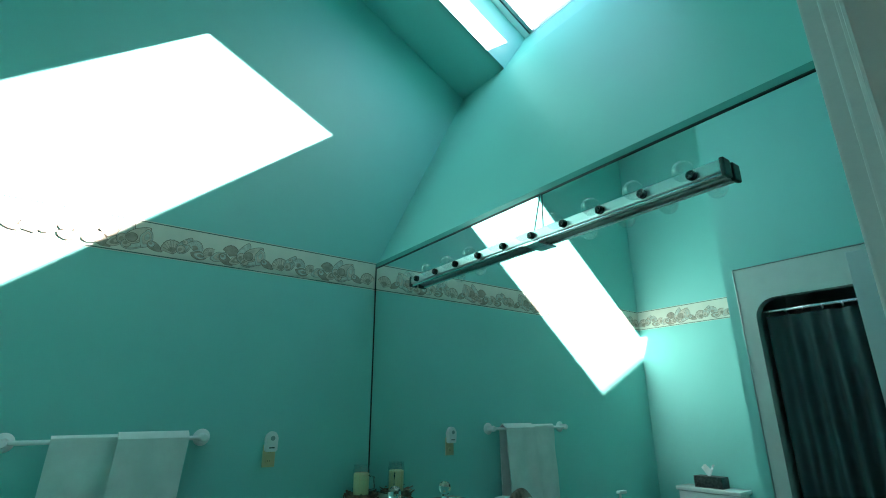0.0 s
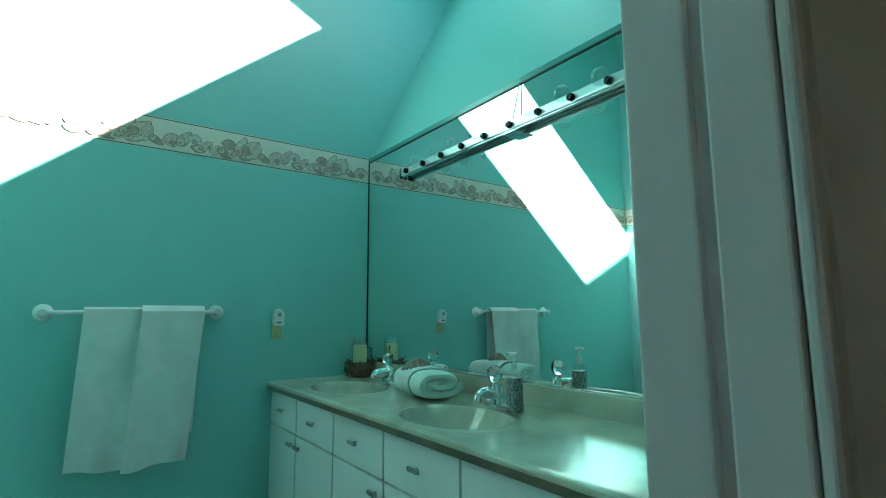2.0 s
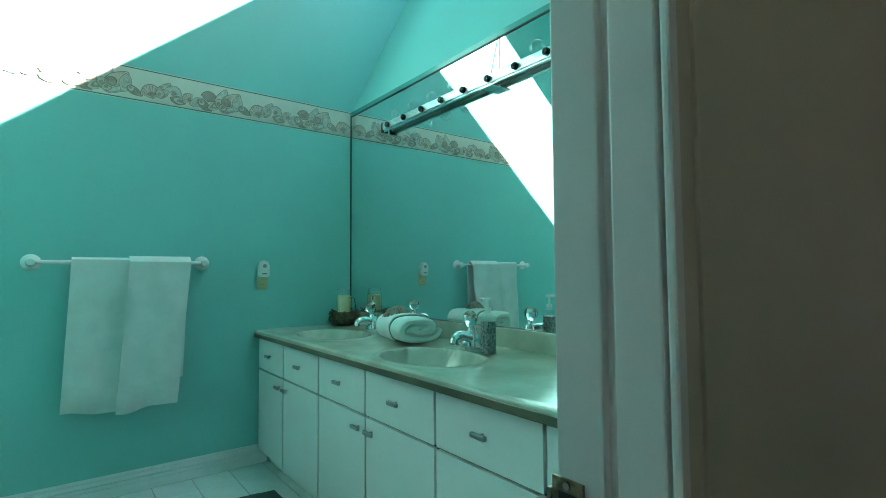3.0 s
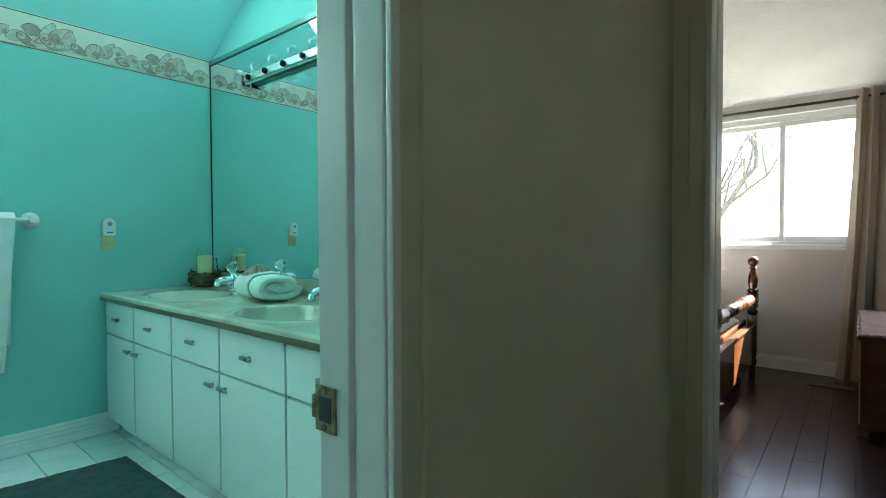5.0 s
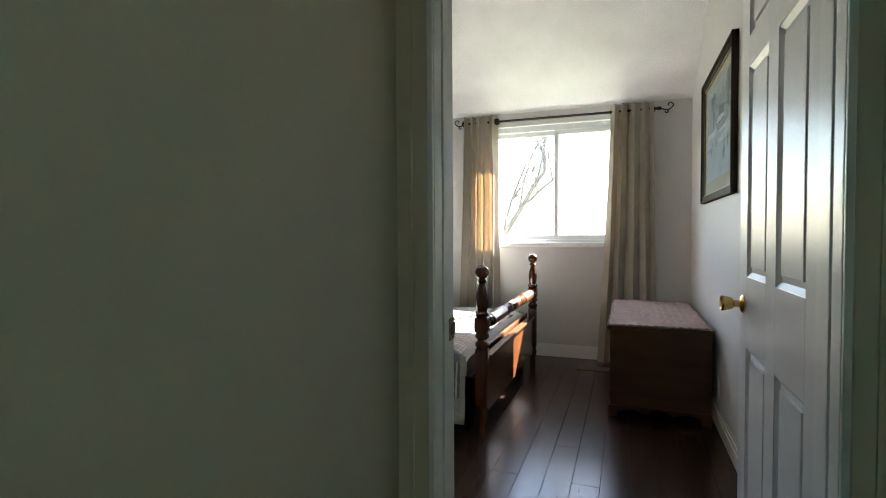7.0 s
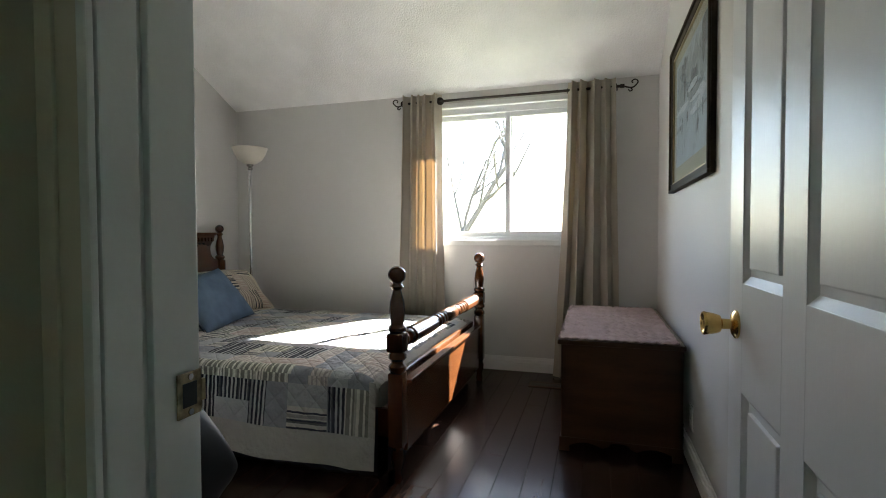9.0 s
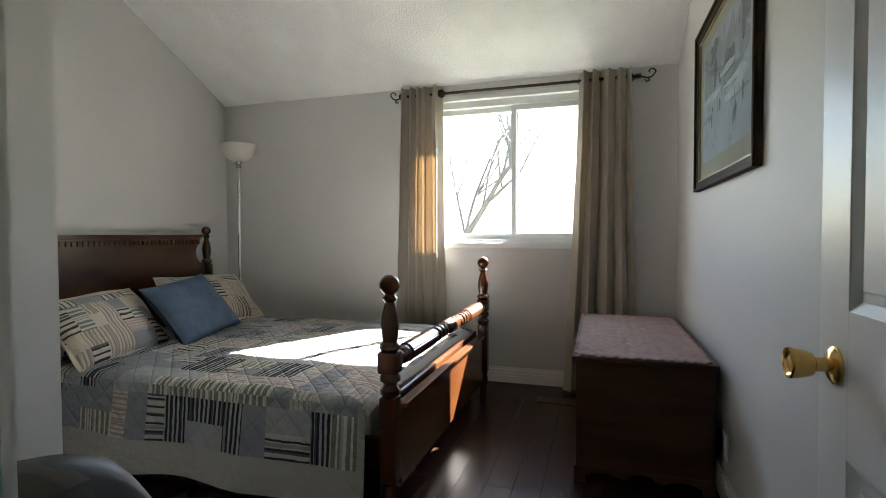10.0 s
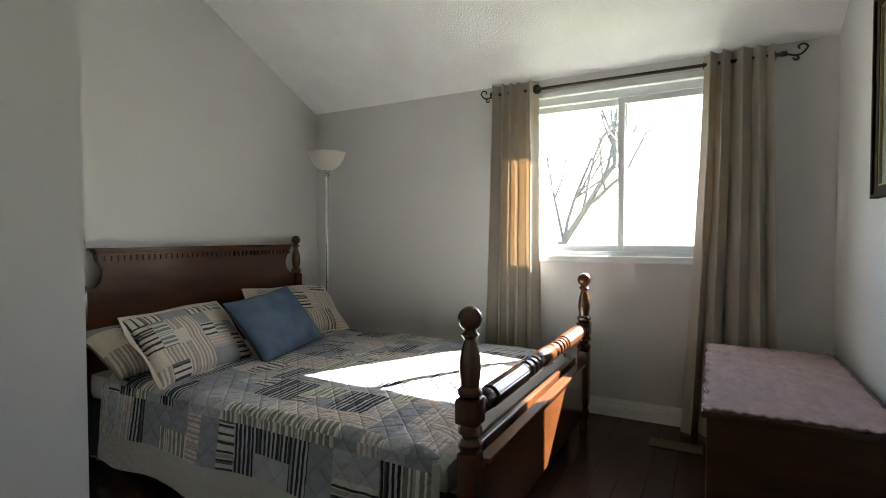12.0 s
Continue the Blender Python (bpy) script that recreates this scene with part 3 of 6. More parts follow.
# ---- doorways ----
def door_trim(along, a, b, near, far, name, label, tall):
    """Split jambs with a shadow groove and an edge bead, and moulded casings; along: the axis of its width; near: the hall's face; far: the room's."""
    bm = bmesh.new()

    def b3(w0, w1, d0, d1, z0, z1, bev=0.002):
        if along == "x":
            box(w0, w1, d0, d1, z0, z1, bm, bev)
        else:
            box(d0, d1, w0, w1, z0, z1, bm, bev)
    split = near + 0.043          # where the groove between the two halves of the jamb lies
    strips = ((near - 0.019, near - 0.010), (near - 0.0065, split - 0.002), (split + 0.011, far + 0.014))
    for side, w in ((-1, a), (1, b)):
        for d0, d1 in strips:
            w0, w1 = sorted((w, w + side * 0.014))
            b3(w0, w1, d0, d1, 0, tall, 0.0025)
        w0, w1 = sorted((w + side * 0.010, w + side * 0.0195))
        b3(w0, w1, near - 0.010, far + 0.002, 0, tall, 0.0)
    for d0, d1 in strips:
        b3(a - 0.014, b + 0.014, d0, d1, tall, tall + 0.014, 0.0025)
    b3(a - 0.0195, b + 0.0195, near - 0.010, far + 0.002, tall + 0.010, tall + 0.0195, 0.0)
    structure("door_frame_" + name, bm, M["trim"], label)
    for face, out in ((near, -1), (far, 1)):
        bm = bmesh.new()
        profile = ((0.0145, 0.018, 0.013), (0.018, 0.054, 0.011), (0.054, 0.064, 0.015))
        if out > 0 and along == "x":      # deep stepped casing towards the bathroom
            profile = ((0.0145, 0.022, 0.018), (0.022, 0.046, 0.028), (0.046, 0.052, 0.024), (0.052, 0.066, 0.045))
        for w0, w1, deep in profile:
            d0, d1 = sorted((face + out * 0.0005, face + out * deep))
            b3(b + w0, b + w1, d0, d1, 0, tall + w0, 0.0018)
            b3(a - w1, a - w0, d0, d1, 0, tall + w0, 0.0018)
            b3(a - w1, b + w1, d0, d1, tall + w0, tall + w1, 0.0018)
        structure("trim_" + name + ("_a" if out < 0 else "_b"), bm, M["hallpaint"] if out < 0 else M["trim"],
                  "beige moulded door casing" if out < 0 else "white moulded door casing")


door_trim("x", D1A, D1B, -0.045, BY0, "bathroom", "white painted bathroom door frame with a grooved jamb", BATH_DOOR_H)
door_trim("y", D2A, D2B, RX0 - 0.11, RX0, "bedroom", "white painted bedroom door frame with a grooved jamb", DOOR_H)


def strike(at, along, label):
    """A latch plate let into a door jamb, with its hole and two screws; along: the axis across the jamb, out: its facing."""
    x, y, z = at
    base = thing("strike_plate", at, label, "strike plate")
    if along == "y":   # on a jamb that faces -x
        part("plate", box(x - 0.003, x, y - 0.019, y + 0.019, z - 0.028, z + 0.028, bevel=0.001), M["wornbrass"], base)
        part("latch_hole", box(x - 0.0042, x - 0.003, y - 0.012, y + 0.010, z - 0.015, z + 0.015), M["black"], base)
        for dz in (-0.022, 0.022):
            part("screw", rod((x - 0.005, y, z + dz), (x - 0.003, y, z + dz), 0.004, 10), M["steel"], base)
        part("lip", box(x - 0.004, x + 0.001, y + 0.019, y + 0.025, z - 0.014, z + 0.014, bevel=0.001), M["wornbrass"], base)
    else:              # on a jamb that faces -y
        part("plate", box(x - 0.019, x + 0.019, y - 0.003, y, z - 0.028, z + 0.028, bevel=0.001), M["wornbrass"], base)
        part("latch_hole", box(x - 0.012, x + 0.010, y - 0.0042, y - 0.003, z - 0.015, z + 0.015), M["black"], base)
        for dz in (-0.022, 0.022):
            part("screw", rod((x, y - 0.005, z + dz), (x, y - 0.003, z + dz), 0.004, 10), M["steel"], base)
        part("lip", box(x + 0.019, x + 0.025, y - 0.004, y + 0.001, z - 0.014, z + 0.014, bevel=0.001), M["wornbrass"], base)


strike((D1B, 0.050, 0.948), "y", "worn brass strike plate in the white bathroom jamb")
strike((RX0 - 0.006, D2B, 0.922), "x", "worn brass strike plate in the white bedroom jamb")


def panel_door(hinge, free, side, name, label, tall):
    """An open six-panel door leaf; it lies along one axis from hinge to free, its thickness towards side of the line."""
    hx, hy = hinge
    fx, fy = free
    ln = math.hypot(fx - hx, fy - hy)
    leaf = tagged(new(name), label, kind="structure")
    turn = Matrix.Translation((hx, hy, 0)) @ Matrix.Rotation(math.atan2(fy - hy, fx - hx), 4, "Z")
    t0, t1 = sorted((0.0, side * 0.035))
    bm = bmesh.new()
    cols = ((0.105, ln / 2 - 0.05), (ln / 2 + 0.05, ln - 0.105))
    rows = ((0.22, 0.780), (1.015, 1.70), (1.80, tall - 0.095))
    zs = [0.008] + [z for r in rows for z in r] + [tall - 0.004]
    xs = [0.002] + [x for c in cols for x in c] + [ln]
    core = 0.012
    box(xs[0], xs[-1], t0 + core, t1 - core, zs[0], zs[-1], bm)
    for k in range(0, len(xs), 2):
        box(xs[k], xs[k + 1], t0, t1, zs[0], zs[-1], bm, 0.0012)
    for k in range(0, len(zs), 2):
        for c in cols:
            box(c[0], c[1], t0, t1, zs[k], zs[k + 1], bm, 0.0012)
    for c in cols:
        for r in rows:
            for a0, ins, dep in ((0.0, 0.016, 0.006), (0.032, None, 0.004)):
                if ins:   # sloped sticking round the panel
                    for face, out in ((t0, 1), (t1, -1)):
                        o = [(c[0], r[0]), (c[1], r[0]), (c[1], r[1]), (c[0], r[1])]
                        i = [(c[0] + ins, r[0] + ins), (c[1] - ins, r[0] + ins), (c[1] - ins, r[1] - ins), (c[0] + ins, r[1] - ins)]
                        ov = [bm.verts.new((x, face + out * 0.002, z)) for x, z in o]
                        iv = [bm.verts.new((x, face + out * (core - 0.0005), z)) for x, z in i]
                        for q in range(4):
                            bm.faces.new((ov[q], ov[(q + 1) % 4], iv[(q + 1) % 4], iv[q]))
                else:     # raised field
                    box(c[0] + a0, c[1] - a0, t0 + dep, t1 - dep, r[0] + a0, r[1] - a0, bm, 0.003)
    bmesh.ops.transform(bm, matrix=turn, verts=bm.verts)
    part("leaf", bm, M["door"], leaf)
    for out in (t0, t1):
        s = -1 if out == t0 else 1
        k = Vector((ln - 0.065, out, 0.92))
        part("knob", lathe([(0.0, 0.0), (0.031, 0.0), (0.031, 0.004), (0.024, 0.009), (0.011, 0.012), (0.012, 0.030), (0.019, 0.034),
                                   (0.023, 0.046), (0.0265, 0.066), (0.025, 0.069), (0.020, 0.068), (0.016, 0.064), (0.0, 0.064)], turn @ k,
                                  turn.to_3x3() @ Vector((0, s, 0))), M["brass"], leaf, "polished brass door knob", smooth=True)
    for z in (0.25, 1.05, 1.82):
        part("hinge", rod(turn @ Vector((0.0, t1 if side < 0 else t0, z - 0.045)), turn @ Vector((0.0, t1 if side < 0 else t0, z + 0.045)), 0.006, 10), M["brass"], leaf)
    part("latch_plate", box_at(turn, ln - 0.0005, ln + 0.001, (t0 + t1) / 2 - 0.012, (t0 + t1) / 2 + 0.012, 0.89, 0.95), M["brass"], leaf)
    return leaf


def box_at(m, *b):
    bm = box(*b)
    bmesh.ops.transform(bm, matrix=m, verts=bm.verts)
    return bm


panel_door((RX0 + 0.012, D2A - 0.012), (RX0 + 0.80, D2A - 0.012), -1, "door_1", "white six-panel bedroom door standing wide open", DOOR_H)
panel_door((D1A + 0.006, BY0 + 0.024), (D1A + 0.155, BY0 + 0.795), 1, "door_2", "white six-panel bathroom door standing ajar", BATH_DOOR_H)

# ---- baseboards ----


def baseboard(name, x0, x1, y0, y1, face):
    bm = bmesh.new()
    for inset, z0, z1 in ((0.002, 0, 0.052), (0.006, 0.052, 0.057), (0.0, 0.057, 0.074), (0.009, 0.074, 0.080), (0.004, 0.080, 0.100), (0.011, 0.100, 0.118)):
        bx = [x0, x1, y0, y1]
        k = {"+x": 1, "-x": 0, "+y": 3, "-y": 2}[face]
        bx[k] += -inset if k in (1, 3) else inset
        box(*bx, z0, z1, bm, 0.0015)
    structure("baseboard_" + name, bm, M["baseboard"], "white moulded baseboard")


baseboard("bedroom_east", RX1 - 0.016, RX1, RY0 + 0.016, RY1 - 0.016, "-x")
baseboard("bedroom_south", RX0 + 0.02, RX1 - 0.016, RY0, RY0 + 0.016, "+y")
baseboard("bedroom_north", STEP_X + 0.016, RX1 - 0.016, RY1 - 0.016, RY1, "-y")
baseboard("bedroom_closet", STEP_X, STEP_X + 0.016, ALC_Y, RY1 - 0.016, "+x")
baseboard("recess", ALC_X + 0.02, STEP_X, ALC_Y - 0.016, ALC_Y, "-y")
baseboard("bath_north", BX0, 0.90, BY1 - 0.016, BY1, "-y")
baseboard("hall_north", D1B + 0.064, RX0 - 0.128, -0.061, -0.045, "-y")
baseboard("hall_south", HALL_W, RX0 - 0.13, HALL_S, HALL_S + 0.016, "+y")


# ---- bedroom window ----
def bedroom_window():
    base = tagged(new("window_1"), "white vinyl sliding window in the beige bedroom wall", kind="structure")
    base["label"] = "white vinyl sliding window with a plain sill"
    base.matrix_basis = Matrix.Translation((RX1, (W_Y0 + W_Y1) / 2, W_Z0))
    x0, x1 = RX1 + 0.035, RX1 + 0.12
    w = 0.034
    for b in ((x0, x1, W_Y0, W_Y0 + w, W_Z0, W_Z1), (x0, x1, W_Y1 - w, W_Y1, W_Z0, W_Z1),
              (x0, x1, W_Y0 + w, W_Y1 - w, W_Z0, W_Z0 + w), (x0, x1, W_Y0 + w, W_Y1 - w, W_Z1 - w - 0.02, W_Z1)):
        part("window_frame", box(*b, bevel=0.004), M["vinyl"], base)
    mid = 0.062
    for n, (ya, yb, xs) in enumerate(((W_Y0 + w, mid + 0.026, x0 + 0.012), (mid - 0.026, W_Y1 - w, x0 + 0.045))):
        za, zb = W_Z0 + w, W_Z1 - w - 0.02
        sash = part("sash", box(xs, xs + 0.028, ya, ya + 0.042, za, zb, bevel=0.003), M["vinyl"], base)
        for b in ((yb - 0.042, yb, za, zb), (ya + 0.042, yb - 0.042, za, za + 0.042), (ya + 0.042, yb - 0.042, zb - 0.042, zb)):
            part("sash_rail", box(xs, xs + 0.028, *b, bevel=0.003), M["vinyl"], sash)
        pane = part("pane", box(xs + 0.012, xs + 0.016, ya + 0.034, yb - 0.034, za + 0.034, zb - 0.034), M["pane"], sash)
        pane.visible_shadow = False
    # sill, apron and lining of the opening
    part("window_sill", box(RX1 - 0.028, RX1 + 0.035, W_Y0 - 0.04, W_Y1 + 0.04, W_Z0 - 0.04, W_Z0 + 0.004, bevel=0.005), M["trim"], base)
    for b in ((RX1 - 0.012, RX1 + 0.035, W_Y0 - 0.035, W_Y0 + 0.004, W_Z0, W_Z1 + 0.035), (RX1 - 0.012, RX1 + 0.035, W_Y1 - 0.004, W_Y1 + 0.035, W_Z0, W_Z1 + 0.035),
              (RX1 - 0.012, RX1 + 0.035, W_Y0, W_Y1, W_Z1 - 0.004, W_Z1 + 0.035)):
        part("window_trim", box(*b, bevel=0.003), M["trim"], base)


bedroom_window()


# ---- bathroom: vanity ----
VX, VTOP = 0.845, 0.832
COLS = [2.985, 2.55, 2.07, 1.60, 1.115, 0.63, 0.15]


def vanity_unit(y1, y0, knob_low):
    """A cabinet unit with one drawer over one door; knob_low: the door's knob sits at the low-y side."""
    base = thing("vanity_cabinet", ((VX + 1.48) / 2, (y0 + y1) / 2, 0), "white laminate vanity cabinet with a drawer and a door", "cabinet", "vanity cabinets")
    body = box(VX + 0.018, 1.48, y0 + 0.001, y1 - 0.001, 0.085, 0.685)
    box(VX + 0.018, VX + 0.03, y0 + 0.001, y1 - 0.001, 0.685, 0.79, body)
    box(VX + 0.075, 1.40, y0 + 0.001, y1 - 0.001, 0.0, 0.085, body)
    part("body", body, [M["laminate"]], base)
    g = 0.0065
    for nm, z0, z1 in (("drawer", 0.594, 0.786), ("door", 0.09, 0.584)):
        front = part(nm, box(VX, VX + 0.017, y0 + g, y1 - g, z0, z1, bevel=0.0015), M["laminate"], base)
        if nm == "drawer":
            ky, kz = (y0 + y1) / 2, (z0 + z1) / 2
        else:
            ky, kz = (y0 + 0.055 if knob_low else y1 - 0.055), z1 - 0.05
        bm = box(VX - 0.028, VX - 0.014, ky - 0.033, ky + 0.033, kz - 0.008, kz + 0.008, bevel=0.004)
        rod((VX - 0.016, ky, kz), (VX, ky, kz), 0.006, 10, bm)
        part("handle", bm, M["pewter"], front, "pewter bar pull")
    # thin dark sheet behind the fronts: paints the shade seen in their seams
    part("face_frame", box(VX + 0.0172, VX + 0.0178, y0 + 0.0005, y1 - 0.0005, 0.087, 0.791), M["gap"], base)
    return base


for k in range(6):
    vanity_unit(COLS[k], COLS[k + 1], k % 2 == 0)

SINKS = ((1.09, 2.42), (1.06, 1.43))


def counter():
    base = thing("countertop", (1.16, 1.55, VTOP - 0.04), "green-beige cultured marble vanity top with two moulded basins", "countertop")
    x0, x1, y0, y1 = 0.822, 1.478, 0.12, 2.984

    def place(u, v):
        x, y = x0 + (x1 - x0) * u, y0 + (y1 - y0) * v
        z = VTOP
        for sx, sy in SINKS:
            r = math.hypot((x - sx) / 0.185, (y - sy) / 0.255)
            if r < 1:
                z -= 0.125 * (1 - r ** 3.2) ** 0.8
            elif r < 1.16:
                z += 0.004 * math.sin((r - 1) / 0.16 * math.pi)
        if u < 0.03:
            z -= 0.006 * (1 - u / 0.03) ** 2
        return x, y, z
    bm = sheet(64, 220, place)
    # rounded front edge and underside
    for seg in ((0.822, VTOP - 0.006, 0.818, VTOP - 0.014), (0.818, VTOP - 0.014, 0.820, VTOP - 0.034), (0.820, VTOP - 0.034, 0.845, VTOP - 0.040)):
        a, b = (bm.verts.new((seg[0], y0, seg[1])), bm.verts.new((seg[0], y1, seg[1])))
        c, d = (bm.verts.new((seg[2], y1, seg[3])), bm.verts.new((seg[2], y0, seg[3])))
        bm.faces.new((a, b, c, d))
    bmesh.ops.remove_doubles(bm, verts=bm.verts, dist=0.0005)
    part("slab", bm, M["marble"], base, smooth=True)
    # separate strip, darker than the slab, over the lower half of its front edge
    part("edge_band", box(0.8155, 0.8215, y0, y1, VTOP - 0.044, VTOP - 0.019, bevel=0.002), M["edgeband"], base, "dark olive strip along the lower half of the rounded edge")
    part("backsplash", box(1.478, 1.498, y0, y1, VTOP - 0.03, VTOP + 0.09, bevel=0.005), M["marble"], base)
    for sx, sy in SINKS:
        part("drain", lathe([(0, 0), (0.028, 0), (0.024, 0.004), (0, 0.003)], (sx, sy, VTOP - 0.1245)), M["chrome"], base, smooth=True)


counter()

# mirror over the whole vanity
mirror = thing("mirror", (1.494, 1.6, VTOP + 0.09), "large frameless wall mirror above the vanity", "mirror")
part("silvered_glass", box(1.490, 1.499, 0.14, 2.978, VTOP + 0.093, 2.325), M["mirror"], mirror)
part("top_channel", box(1.484, 1.4995, 0.14, 2.982, 2.325, 2.352), M["aquaglass"], mirror)
part("top_line", box(1.4835, 1.490, 0.14, 2.976, 2.319, 2.3245), M["black"], mirror)
part("edge_strip", box(1.486, 1.4995, 2.9805, 2.985, VTOP + 0.093, 2.338), M["black"], mirror)
part("bottom_channel", box(1.484, 1.4995, 0.14, 2.982, VTOP + 0.0905, VTOP + 0.0945), M["steel"], mirror)


def light_bar():
    y0, y1, x, z = 0.64, 2.45, 1.459, 2.112
    base = thing("vanity_light", (1.47, (y0 + y1) / 2, z), "long chrome light bar with ten clear globe bulbs, switched off", "wall lamp")
    bm = box(x - 0.022, x + 0.018, y0, y1, z - 0.018, z + 0.024, bevel=0.005)
    part("rail", bm, M["satin"], base)
    part("lower_tube", rod((x - 0.01, y0, z - 0.025), (x - 0.01, y1, z - 0.025), 0.007, 14), M["chrome"], base, smooth=True)
    for y in (y0, y1):
        s = -1 if y == y0 else 1
        ya, yb = sorted((y, y + s * 0.016))
        part("end_cap", box(x - 0.026, x + 0.024, ya, yb, z - 0.034, z + 0.029, bevel=0.006), M["black"], base)
    for k in range(10):
        y = y0 + 0.09 + (y1 - y0 - 0.16) * k / 9
        bulb = part("socket", lathe([(0.017, 0), (0.017, 0.016), (0.013, 0.02), (0, 0.02)], (x - 0.022, y, z), (-1, 0, 0), 14), M["black"], base, smooth=True)
        part("bulb", lathe([(0.011, 0.0), (0.014, 0.008)] + [(0.036 * math.sin(a), 0.042 - 0.036 * math.cos(a)) for a in
                           [0.5 + 2.6 * i / 9 for i in range(10)]] + [(0, 0.078)], (x - 0.042, y, z), (-1, 0, 0), 16), M["bulbglass"], bulb, smooth=True)
    ym = 1.47
    part("bracket", box(x - 0.03, 1.489, ym - 0.045, ym + 0.045, z - 0.040, z - 0.033, bevel=0.002), M["chrome"], base)
    part("mount", box(x + 0.0185, 1.489, ym - 0.045, ym + 0.045, z - 0.032, z + 0.040, bevel=0.002), M["chrome"], base)
    part("stay_wire", rod((x, ym, z + 0.02), (1.485, ym - 0.03, 2.33), 0.003, 8), M["steel"], base)


light_bar()


